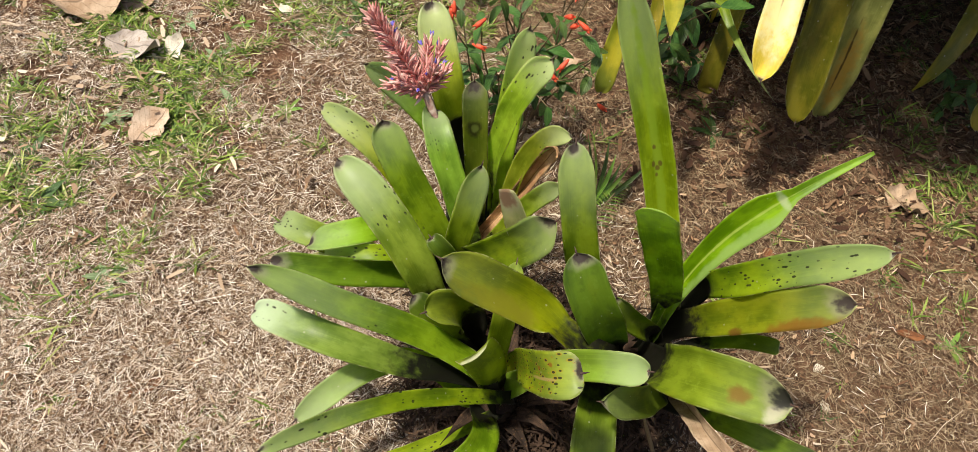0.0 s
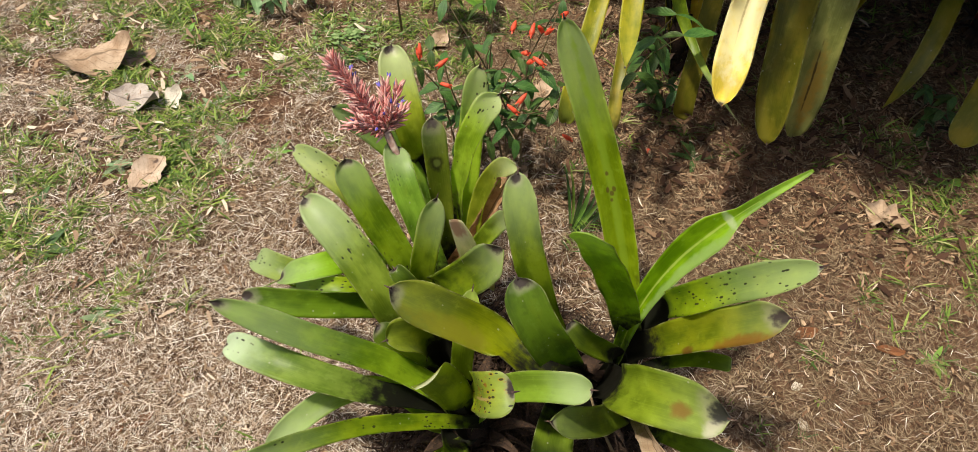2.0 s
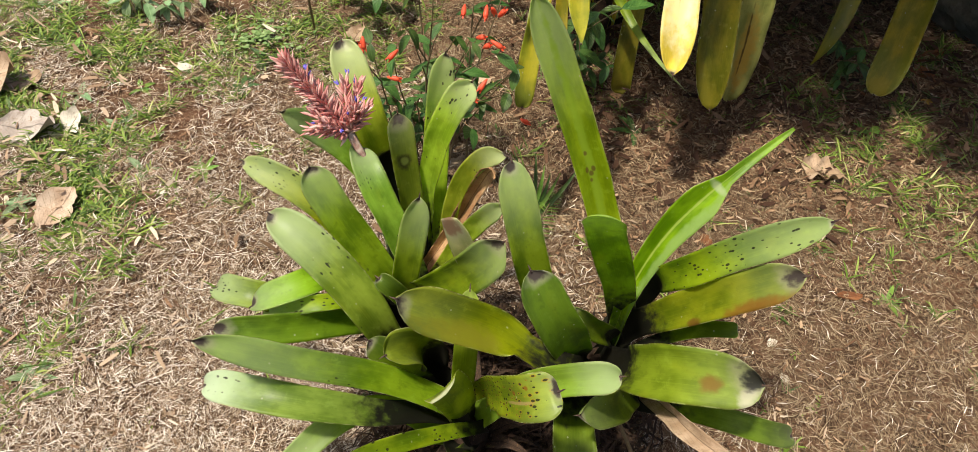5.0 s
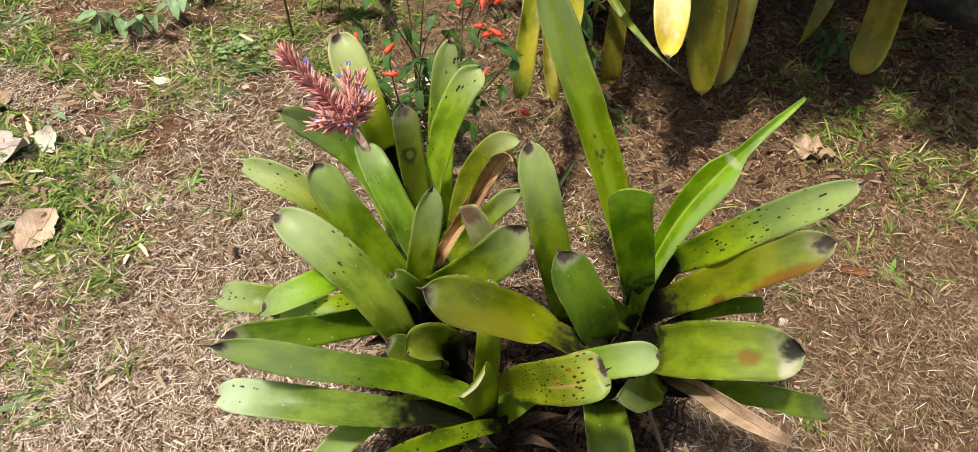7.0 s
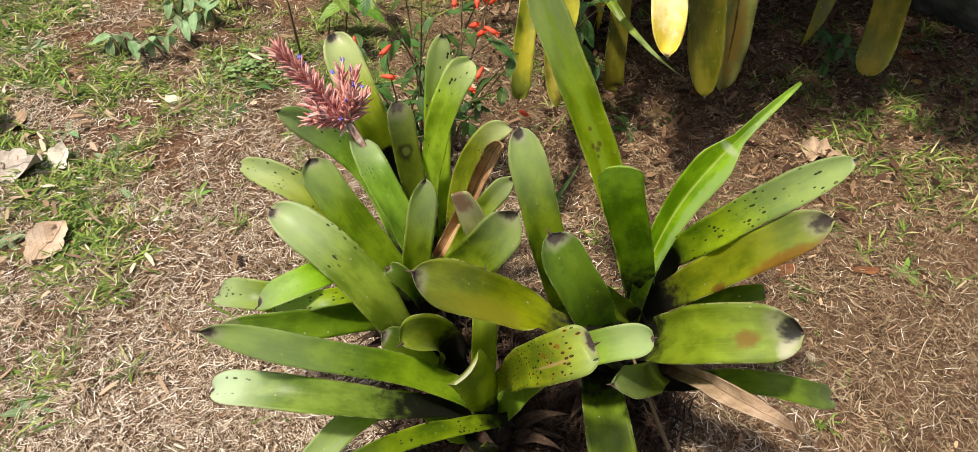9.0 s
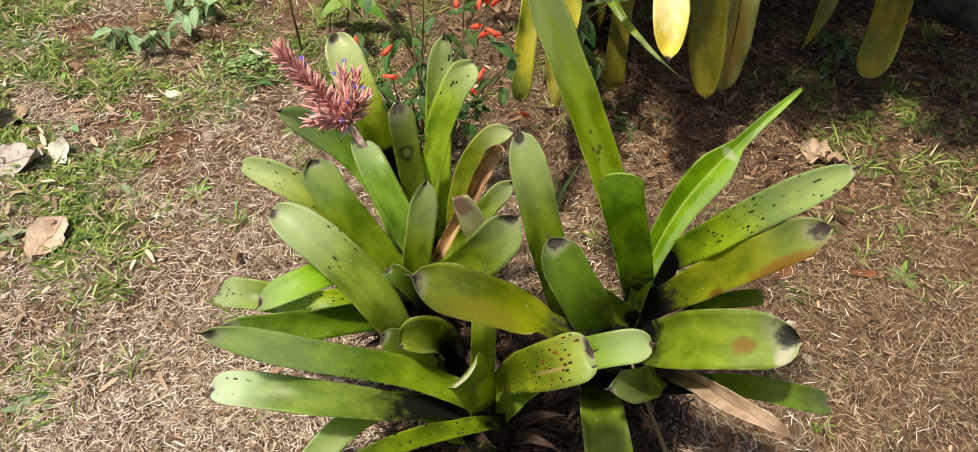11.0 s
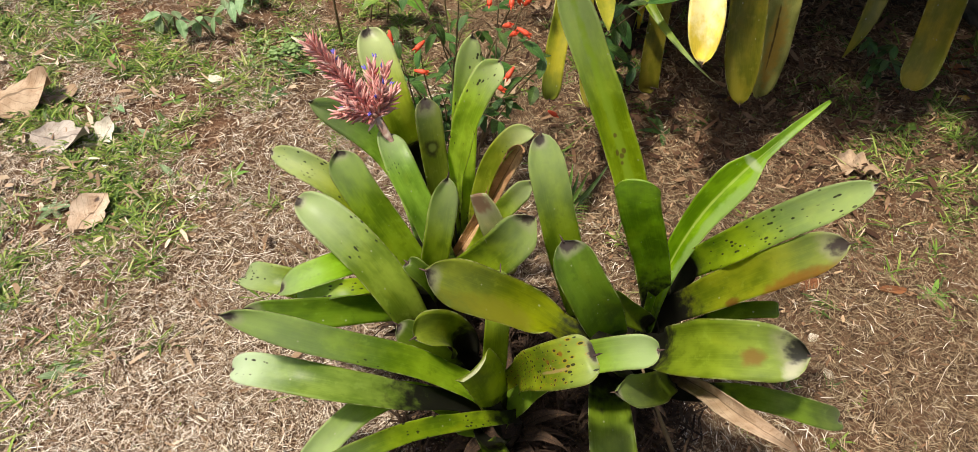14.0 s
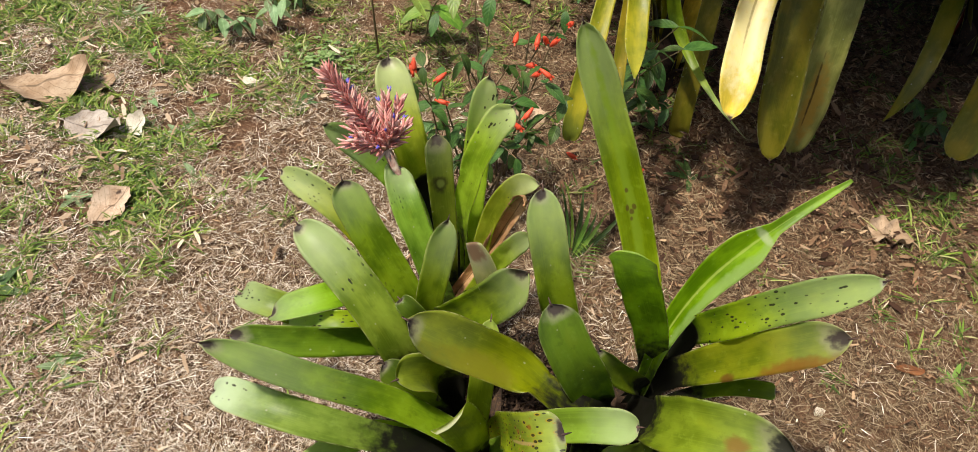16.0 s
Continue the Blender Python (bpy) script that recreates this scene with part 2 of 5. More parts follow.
leaf_scar = leaf_material("leaf_scarred", (0.19, 0.25, 0.03), (0.12, 0.18, 0.02), black=0.1, tip=0.87, tipcol=(0.1, 0.075, 0.075), stains=((0.45, 0.61, 0.3, 0.055, (0.02, 0.014, 0.01)), (0.48, 0.61, 0.15, 0.028, (0.2, 0.25, 0.05))))
leaf_rust = leaf_material("leaf_rust_spot", (0.245, 0.37, 0.04), (0.165, 0.275, 0.025), spots=0.0, black=0.2, tip=0.94, bloom=0.2, flecks=0.3, tipcol=(0.02, 0.018, 0.02), stains=((0.85, 0.95, 0.22, 0.04, (0.6, 0.58, 0.48)), (0.62, 0.79, 0.16, 0.055, (0.27, 0.15, 0.035)),))
leaf_orange = leaf_material("leaf_orange_edge", (0.26, 0.32, 0.025), (0.15, 0.23, 0.018), spots=0.15, black=0.14, tip=0.95, stains=((0.95, 0.78, 0.22, 0.16, (0.3, 0.13, 0.02)), (0.93, 0.42, 0.12, 0.05, (0.22, 0.09, 0.02))))
leaf_holed = leaf_material("leaf_pitted", (0.29, 0.4, 0.03), (0.18, 0.29, 0.022), spots=1.3, black=-0.25, tip=0.96, bloom=0.3, stains=((0.62, 0.62, 0.035, 0.16, (0.5, 0.36, 0.16)), (0.3, 0.7, 0.05, 0.02, (0.35, 0.12, 0.01)), (0.4, 0.55, 0.05, 0.02, (0.32, 0.1, 0.01))))
leaf_white = leaf_material("leaf_white_tip", (0.22, 0.33, 0.04), (0.16, 0.25, 0.03), spots=0.0, black=-0.3, tip=0.99, bloom=0.75, flecks=0.15, rough=0.55)
leaf_white2 = leaf_material("leaf_bleached", (0.23, 0.36, 0.07), (0.13, 0.25, 0.035), spots=0.55, black=0.22, tip=0.985, bloom=1.0, pale=(0.52, 0.6, 0.44), flecks=0.1)
leaf_yellow = leaf_material("leaf_yellow", (0.64, 0.53, 0.12), (0.5, 0.41, 0.07), spots=0.1, black=-1, tip=0.985, bloom=0.0, stains=((0.5, 0.7, 0.7, 0.2, (0.7, 0.66, 0.45)), (0.55, 0.45, 0.04, 0.3, (0.3, 0.24, 0.08))), rough=0.42)
leaf_sallow = leaf_material("leaf_sallow", (0.36, 0.33, 0.03), (0.2, 0.23, 0.02), spots=0.1, black=-1, tip=0.99, bloom=0.1)
# olive green, dulled so the colour carries the shade of the bed
leaf_shade = leaf_material("leaf_shaded_green", (0.2, 0.2, 0.02), (0.11, 0.13, 0.012), black=-1, tip=1.2, bloom=0.0)
leaf_rot = leaf_material("leaf_browning", (0.34, 0.37, 0.12), (0.22, 0.26, 0.07), black=-1, tip=1.2, bloom=0.1, stains=((0.45, 0.84, 0.26, 0.13, (0.42, 0.28, 0.05)), (0.52, 0.8, 0.035, 0.1, (0.03, 0.02, 0.012))))
leaf_red = leaf_material("leaf_dull_red", (0.16, 0.025, 0.02), (0.09, 0.016, 0.014), black=-1, tip=1.2, bloom=0.0)
dead_tan = dry_leaf_material("dead_leaf_tan", (0.5, 0.37, 0.26), (0.34, 0.23, 0.145))
dead_pale = dry_leaf_material("dead_leaf_pale", (0.6, 0.47, 0.36), (0.45, 0.32, 0.225))
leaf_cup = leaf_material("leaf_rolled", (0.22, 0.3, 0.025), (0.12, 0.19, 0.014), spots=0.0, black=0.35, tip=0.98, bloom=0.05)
leaf_withered = leaf_material("leaf_withered", (0.46, 0.45, 0.22), (0.31, 0.33, 0.12), spots=0.3, black=-1, tip=0.92, bloom=0.3, tipcol=(0.26, 0.16, 0.1))
leaf_torn = leaf_material("leaf_torn", (0.24, 0.33, 0.03), (0.14, 0.22, 0.016), black=0.1, tip=1.2, bloom=0.0, stains=((0.5, 1.0, 0.8, 0.025, (0.55, 0.55, 0.4)),))
dead_orange = dry_leaf_material("dead_leaf_orange", (0.58, 0.36, 0.19), (0.4, 0.21, 0.1))
dead_rust = dry_leaf_material("dead_leaf_rust", (0.3, 0.12, 0.045), (0.16, 0.06, 0.025))
dead_brown = dry_leaf_material("dead_leaf_brown", (0.33, 0.2, 0.1), (0.17, 0.09, 0.045))
dead_grey = dry_leaf_material("dead_leaf_grey", (0.52, 0.46, 0.41), (0.36, 0.3, 0.26))
pale_scrap = dry_leaf_material("bleached_scrap", (0.8, 0.74, 0.64), (0.55, 0.48, 0.38))
# old brown sheaths, darkened so the colour carries shade under the clump
sheath_mat = dry_leaf_material("shaded_sheath", (0.06, 0.036, 0.024), (0.022, 0.014, 0.01), rough=0.9)
STRAW = [(0.0, (0.035, 0.02, 0.012)), (0.25, (0.165, 0.105, 0.063)), (0.5, (0.39, 0.28, 0.198)), (0.75, (0.62, 0.51, 0.405)), (1.0, (0.9, 0.84, 0.75))]
straw_mat = litter_material("straw", STRAW)
chip_mat = litter_material("pale_chips", [(0.0, (0.14, 0.08, 0.045)), (0.4, (0.33, 0.22, 0.14)), (0.8, (0.5, 0.38, 0.27)), (1.0, (0.72, 0.63, 0.5))])
brown_straw_mat = litter_material("brown_straw", [(0.0, (0.04, 0.024, 0.015)), (0.3, (0.14, 0.09, 0.052)), (0.65, (0.27, 0.19, 0.115)), (0.9, (0.4, 0.305, 0.195)), (1.0, (0.52, 0.42, 0.29))])
scrap_mat = litter_material("leaf_scraps", [(0.0, (0.04, 0.02, 0.013)), (0.4, (0.14, 0.075, 0.042)), (0.7, (0.28, 0.16, 0.09)), (1.0, (0.5, 0.35, 0.22))])
# brown litter, darker than the scraps to add to the bed's shade
shaded_litter_mat = litter_material("shaded_litter", [(0.0, (0.03, 0.014, 0.009)), (0.5, (0.085, 0.042, 0.025)), (0.85, (0.15, 0.08, 0.045)), (1.0, (0.27, 0.17, 0.1))])
grass_mat = litter_material("grass", [(0.0, (0.05, 0.1, 0.012)), (0.4, (0.12, 0.2, 0.022)), (0.75, (0.23, 0.33, 0.045)), (0.93, (0.38, 0.43, 0.12)), (1.0, (0.52, 0.47, 0.26))], 0.55, 0.3, 0.35)
clover_mat = litter_material("clover_leaf", [(0.0, (0.13, 0.22, 0.06)), (0.6, (0.22, 0.33, 0.11)), (1.0, (0.32, 0.42, 0.18))], 0.5, 0.25, 0.4)
dull_grass_mat = litter_material("dull_grass", [(0.0, (0.05, 0.09, 0.02)), (0.6, (0.1, 0.165, 0.035)), (1.0, (0.19, 0.25, 0.07))], 0.5, 0.28, 0.4)
weed_mat = litter_material("weed_leaf", [(0.0, (0.045, 0.11, 0.03)), (0.6, (0.08, 0.18, 0.04)), (1.0, (0.15, 0.26, 0.06))], 0.5, 0.25, 0.4)


def soil_material():
    k = Kit("dry_soil", 0.95, 0.1)
    p = k.where()
    big = k.noise(p, 1.6, 4.0)
    mid = k.noise(p, 14.0, 5.0, 0.65)
    fine = k.noise(p, 130.0, 4.0, 0.7)
    x = k.node("ShaderNodeSeparateXYZ", Vector=p).outputs["X"]
    col = k.mix(k.ramp(mid, 0.3, 0.7), (0.06, 0.031, 0.018), (0.19, 0.105, 0.062))
    col = k.mix(k.ramp(big, 0.45, 0.65, 0, 0.55), col, (0.19, 0.085, 0.045))
    col = k.mix(k.ramp(fine, 0.48, 0.75, 0, 0.7), col, k.mix(k.ramp(x, -0.1, 0.9), (0.47, 0.36, 0.26), (0.34, 0.24, 0.16)))
    y = k.node("ShaderNodeSeparateXYZ", Vector=p).outputs["Y"]
    dx, dy = k.math("SUBTRACT", x, 0.4), k.math("MULTIPLY", k.math("SUBTRACT", y, 1.5), 1.5)
    far = k.ramp(k.math("SQRT", k.math("ADD", k.math("MULTIPLY", dx, dx), k.math("MULTIPLY", dy, dy))), 1.7, 2.7)
    turf = k.mix(k.ramp(k.noise(p, 2.3, 5.0, 0.65), 0.45, 0.6), k.mix(fine, (0.1, 0.06, 0.035), (0.34, 0.25, 0.17)), k.mix(fine, (0.04, 0.07, 0.015), (0.14, 0.19, 0.04)))
    col = k.mix(far, col, turf)
    k.put(k.p.inputs["Base Color"], col)
    k.bump(k.math("ADD", k.math("MULTIPLY", mid, 0.6), fine), 1.0, 0.012)
    return k.mat


soil_mat = soil_material()
spine_mat = dry_leaf_material("dark_spine", (0.12, 0.075, 0.06), (0.05, 0.03, 0.028))


# ---- mesh kit ----
def part(name, bm, material, parent, label=""):
    """One mesh object from a bmesh or a mesh, under a thing or a part, or on its own."""
    if isinstance(bm, bmesh.types.BMesh):
        data = bpy.data.meshes.new(name)
        bm.to_mesh(data)
        bm.free()
    else:
        data = bm
    if material and not data.materials:
        data.materials.append(material)
    ob = new(name, data)
    ob.parent = parent
    return tagged(ob, label)


def mesh_of(name, verts, faces, smooth=True, uvs=None):
    data = bpy.data.meshes.new(name)
    data.from_pydata([tuple(v) for v in verts], [], faces)
    if uvs:
        order = np.empty(len(data.loops), dtype=np.int32)
        data.loops.foreach_get("vertex_index", order)
        for layer, co in uvs.items():
            data.uv_layers.new(name=layer).data.foreach_set("uv", np.asarray(co, dtype=np.float32)[order].ravel())
    data.polygons.foreach_set("use_smooth", [smooth] * len(data.polygons))
    data.update()
    return data


def bezier(p, s):
    p = np.asarray(p, float)
    s = np.asarray(s)[:, None]
    return (1 - s) ** 3 * p[0] + 3 * (1 - s) ** 2 * s * p[1] + 3 * (1 - s) * s * s * p[2] + s ** 3 * p[3]


def unit(v):
    return v / (np.linalg.norm(v, axis=-1, keepdims=True) + 1e-9)


def strap_leaf(parent, root, pts, width, face, twist, mat, cup=0.15, end="round", label="", seed=0, fold=0.0, crumple=0.0):
    """A strap leaf: a sheath from the plant's root to the blade, and a blade along a cubic curve, channelled, with a rounded, spined or cut tip.
    face: the way its upper side looks half way along; twist: radians from base to tip; crumple: how far a dry leaf is puckered."""
    rg = np.random.default_rng(seed + 11)
    pts = np.asarray(pts, float).reshape(4, 3)
    root = np.asarray(root, float)
    s = 1 - (1 - np.linspace(0, 1, 30)) ** 1.25
    blade = bezier(pts, s)
    reach = np.linalg.norm(pts[0] - root)
    lead = unit(pts[1] - pts[0]) * reach * 0.4
    sheath = bezier([root, root + np.array([0, 0, 0.35]) * reach, pts[0] - lead, pts[0]], np.linspace(0, 1, 9)[:-1])
    c = np.vstack([sheath, blade])
    step = np.r_[0, np.cumsum(np.linalg.norm(np.diff(c, axis=0), axis=1))]
    share = np.r_[np.linspace(-0.42, 0, 9)[:-1], s]
    T = unit(np.gradient(c, axis=0))
    N = np.asarray(face, float)[None] - T * (T @ np.asarray(face, float))[:, None]
    N = unit(N)
    B = np.cross(T, N)
    ang = (twist * (np.clip(share, 0, 1) - 0.5))[:, None]
    S = np.cos(ang) * B + np.sin(ang) * N
    N = np.cross(S, T)
    w = 0.8 + 0.2 * np.sin(np.clip(share / 0.6, 0, 1) * np.pi / 2) + 0.45 * np.clip(-share / 0.42, 0, 1)
    t = np.clip((share - 0.84) / 0.16, 0, 1)
    if end == "round":
        w = w * np.sqrt(np.clip(1 - t ** 2.2, 0.004, 1))
    elif end == "point":
        w = w * np.clip(1 - np.clip((share - 0.35) / 0.65, 0, 1) ** 1.15, 0.02, 1)
    elif end == "acute":
        w = w * np.clip(1 - np.clip((share - 0.6) / 0.4, 0, 1) ** 2.4, 0.1, 1)
    elif end == "tail":
        w = w * np.where(share < 0.55, np.clip(0.55 + share, 0, 1), np.clip(1 - (share - 0.55) / 0.12 * 0.62, 0.38, 1)) * np.clip((1.02 - share) / 0.4, 0.02, 1) ** 0.5
    elif end in ("cut", "torn"):
        w = w * np.clip(1 - t ** 3 * 0.35, 0, 1)
    swell = np.array([noise.noise(Vector((q * 9.0, seed * 1.7, 0.5))) for q in step])
    w = w * width / 2 * (1 + (0.05 + 8 * crumple) * swell * np.clip(share * 4, 0, 1))
    sway = np.array([[noise.noise(Vector((q * 7.0, seed * 2.3, a))) for a in (3.0, 8.0)] for q in step]) * np.clip(share * 3, 0, 1)[:, None]
    c = c + S * sway[:, :1] * (0.003 + crumple * 0.8) + N * sway[:, 1:] * (0.003 + crumple)
    m = 11
    u = np.linspace(-1, 1, m)
    ripple = np.sin(step[:, None] * (38 + 20 * rg.random()) + rg.random(2)[None] * 6.3) * rg.uniform(0.001, 0.0035, 2)[None]
    curl = np.clip((share - 0.9) / 0.1, 0, 1) ** 2 * (0.006 if end == "round" else -0.012 if end == "torn" else 0.0)
    verts, metre, frac = [], [], []
    for side in (1, -1):
        for i in range(len(c)):
            edge = np.where(u < 0, ripple[i, 0], ripple[i, 1]) * np.abs(u) ** 3
            shut = np.clip((share[i] - 0.93) / 0.07, 0, 1) * 0.25 if end == "round" else 0.0
            lift = (cup + shut) * 2 * w[i] * (u * u - 0.33) + edge + fold * (1 - 0.75 * np.clip(share[i], 0, 1)) * w[i] * (np.abs(u) - 0.4) - curl[i]
            if crumple:
                lift = lift + crumple * 0.8 * np.array([noise.noise(Vector((q * w[i] * 90, step[i] * 55, seed))) for q in u])
            thick = side * (0.0013 * (1 - 0.75 * u * u))
            v = c[i] + S[i] * (w[i] * u * (1 - 0.12 * abs(fold) * np.abs(u)))[:, None] + N[i] * (lift + thick)[:, None]
            verts.append(v)
            metre.append(np.stack([w[i] * u, np.full(m, step[i])], -1))
            frac.append(np.stack([u / 2 + 0.5, np.full(m, share[i])], -1))
    k = len(c)
    verts = np.concatenate(verts)
    faces = []
    for i in range(k - 1):
        for j in range(m - 1):
            a = i * m + j
            faces.append((a, a + 1, a + m + 1, a + m))
            b = a + k * m
            faces.append((b, b + m, b + m + 1, b + 1))
        for j in (0, m - 1):
            a, b = i * m + j, i * m + j + k * m
            faces.append((a, a + m, b + m, b) if j == 0 else (a, b, b + m, a + m))
    for i in (0, k - 1):
        for j in range(m - 1):
            a, b = i * m + j, i * m + j + k * m
            faces.append((a, b, b + 1, a + 1) if i == 0 else (a, a + 1, b + 1, b))
    data = mesh_of("leaf", verts, faces, True, {"share": np.concatenate(frac), "metre": np.concatenate(metre)})
    ob = part("leaf", data, mat, parent, label)
    if end == "round":      # the short spine at the tip
        low = c[-1] - N[-1] * 0.006
        part("tip_spine", mesh_of("tip_spine", *tube([low - T[-1] * 0.004, low + T[-1] * 0.003, low + T[-1] * 0.009 - N[-1] * 0.002], [0.0018, 0.0013, 0.0003], 6)), spine_mat, ob, "short dark spine")
    return ob


def tube(points, radii, sides=7):
    """Verts and faces of a round stem along points."""
    p = np.asarray(points, float)
    r = np.broadcast_to(np.asarray(radii, float), (len(p),))
    T = unit(np.gradient(p, axis=0))
    ref = np.array([0.3, 0.2, 0.93]) if abs(T[0, 2]) < 0.8 else np.array([0.9, 0.3, 0.1])
    A = unit(np.cross(T, ref))
    B = np.cross(T, A)
    an = np.linspace(0, 2 * np.pi, sides, endpoint=False)
    v = (p[:, None] + r[:, None, None] * (np.cos(an)[None, :, None] * A[:, None] + np.sin(an)[None, :, None] * B[:, None])).reshape(-1, 3)
    f = [(i * sides + j, i * sides + (j + 1) % sides, (i + 1) * sides + (j + 1) % sides, (i + 1) * sides + j) for i in range(len(p) - 1) for j in range(sides)]
    f += [tuple(range(sides))[::-1], tuple(range((len(p) - 1) * sides, len(p) * sides))]
    return v, f


def joined(pieces):
    vs, fs, n = [], [], 0
    for v, f in pieces:
        vs.append(np.asarray(v))
        fs += [tuple(i + n for i in q) for q in f]
        n += len(v)
    return np.vstack(vs), fs


# ---- ground ----
def ground_z(x, y):
    v = Vector((x * 1.1, y * 1.1, 0.0))
    return 0.018 * noise.noise(v) + 0.008 * noise.noise(v * 5.2) + 0.004 * noise.noise(v * 17.0) + 0.0045 * noise.noise(v * 34.0)


def build_ground():
    near = lambda a, b, d: list(np.arange(a, b, d))
    xs = [-60, -25, -10, -5, -3] + near(-2.2, 3.0, 0.02) + [3.6, 5, 10, 25, 60]
    ys = [-60, -25, -10, -4, -2] + near(-0.6, 3.6, 0.02) + [4.2, 6, 12, 28, 70]
    verts = [(x, y, ground_z(x, y) if abs(x) < 4 and abs(y) < 5 else 0.0) for y in ys for x in xs]
    n = len(xs)
    faces = [(j * n + i, j * n + i + 1, (j + 1) * n + i + 1, (j + 1) * n + i) for j in range(len(ys) - 1) for i in range(n - 1)]
    return tagged(part("ground", mesh_of("ground", verts, faces), soil_mat, None), "dry reddish soil of a worn lawn under straw", "ground", kind="structure")


ground = build_ground()


def patch(x, y, scale=2.6, seed=0.0):
    return noise.noise(Vector((x * scale, y * scale, seed))) * 0.5 + 0.5


def greenness(x, y):
    """How thick the live grass stands."""
    left = min(1.0, max(0.0, (-0.28 - x + 0.35 * (y - 1.2)) * 1.7)) * min(1.0, max(0.0, (y - 0.55) * 2.2))
    back = min(1.0, max(0.0, (y - 1.35) * 1.6)) * (1.0 if x < 0.1 else 0.25)
    right = min(1.0, max(0.0, (x - 0.95) * 1.6)) * (0.42 + 0.4 * math.exp(-((x - 1.45) / 0.25) ** 2 - ((y - 1.25) / 0.2) ** 2)) * min(1.0, max(0.0, (y - 0.5) * 1.5)) * (1 if y < 1.75 else 0.3)
    g = max(left, back * 0.75, right, 0.03, min(1.0, max(0.0, (-0.6 - x) * 3.0)) * min(1.0, max(0.0, (y - 0.75) * 2.0)) * 1.25)
    return g * min(1.0, max(0.0, (0.36 * patch(x, y, 3.4, 2.0) + 0.4 * patch(x, y, 9.5, 7.0) + 0.24 * patch(x, y, 21.0, 4.0) - 0.485) * 11.0))


CELL = 0.018


def field(fn):
    """A table of fn(x, y) over the seen ground, for quick lookups."""
    nx, ny = int(4.6 / CELL), int(2.9 / CELL)
    tab = np.array([[fn(-1.9 + i * CELL, 0.05 + j * CELL) for j in range(ny)] for i in range(nx)])

    def at(x, y):
        u = np.clip((x + 1.9) / CELL, 0, nx - 1.001)
        v = np.clip((y - 0.05) / CELL, 0, ny - 1.001)
        i, j = u.astype(int), v.astype(int)
        a, b = u - i, v - j
        return tab[i, j] * (1 - a) * (1 - b) + tab[i + 1, j] * a * (1 - b) + tab[i, j + 1] * (1 - a) * b + tab[i + 1, j + 1] * a * b
    return at


lie = field(ground_z)


def ribbons(name, pts, across):
    """One mesh of many ribbons: pts (n, k, 3) along each, across (n, k, 3) half widths."""
    n, k, _ = pts.shape
    v = np.stack([pts - across, pts + across], 2).reshape(-1, 3)
    q = np.arange(k - 1) * 2
    one = np.stack([q, q + 2, q + 3, q + 1], 1)
    f = (one[None] + (np.arange(n) * k * 2)[:, None, None]).reshape(-1, 4)
    data = bpy.data.meshes.new(name)
    data.vertices.add(len(v))
    data.vertices.foreach_set("co", v.astype(np.float32).ravel())
    data.loops.add(f.size)
    data.loops.foreach_set("vertex_index", f.astype(np.int32).ravel())
    data.polygons.add(len(f))
    data.polygons.foreach_set("loop_start", np.arange(0, f.size, 4, dtype=np.int32))
    data.update(calc_edges=True)
    data.polygons.foreach_set("use_smooth", np.ones(len(f), dtype=bool))
    return data


def sown(rg, count, area, keep):
    """count places, thicker where keep is higher."""
    xs, ys = [], []
    dens = field(keep)
    while sum(map(len, xs)) < count:
        x, y = rg.uniform(area[0], area[1], count), rg.uniform(area[2], area[3], count)
        rim = np.minimum.reduce([x - area[0], area[1] - x, y - area[2], area[3] - y]) if area == VIEW else 1.0
        ok = rg.random(count) < dens(x, y) * np.clip(rim / 0.4, 0.0, 1.0) ** 1.5
        xs.append(x[ok]); ys.append(y[ok])
    return np.concatenate(xs)[:count], np.concatenate(ys)[:count]


def strips(count, area, length, width, seed, keep, lift=(0.001, 0.022), bend=0.25, tilt=0.2):
    """Many loose narrow strips lying on the ground, in one mesh."""
    rg = np.random.default_rng(seed)
    x, y = sown(rg, count, area, keep)
    a = rg.uniform(0, 2 * math.pi, count)
    l, w = rg.uniform(*length, count), rg.uniform(*width, count)
    d = np.stack([np.cos(a), np.sin(a), rg.normal(0, tilt, count)], 1)
    sd = np.stack([-np.sin(a), np.cos(a), rg.normal(0, 0.35, count)], 1) * (w / 2)[:, None]
    q = np.stack([-np.sin(a), np.cos(a), 0 * a], 1) * (rg.normal(0, bend, count) * l)[:, None]
    o = np.stack([x, y, lie(x, y) + rg.uniform(*lift, count) + np.abs(d[:, 2]) * l * 0.4], 1)
    t = np.array([-0.5, 0.0, 0.5])
    pts = o[:, None] + d[:, None] * (l[:, None] * t)[..., None] + q[:, None] * (0.25 - t * t)[None, :, None]
    return ribbons("strips", pts, sd[:, None] * np.array([0.7, 1.0, 0.45])[None, :, None])


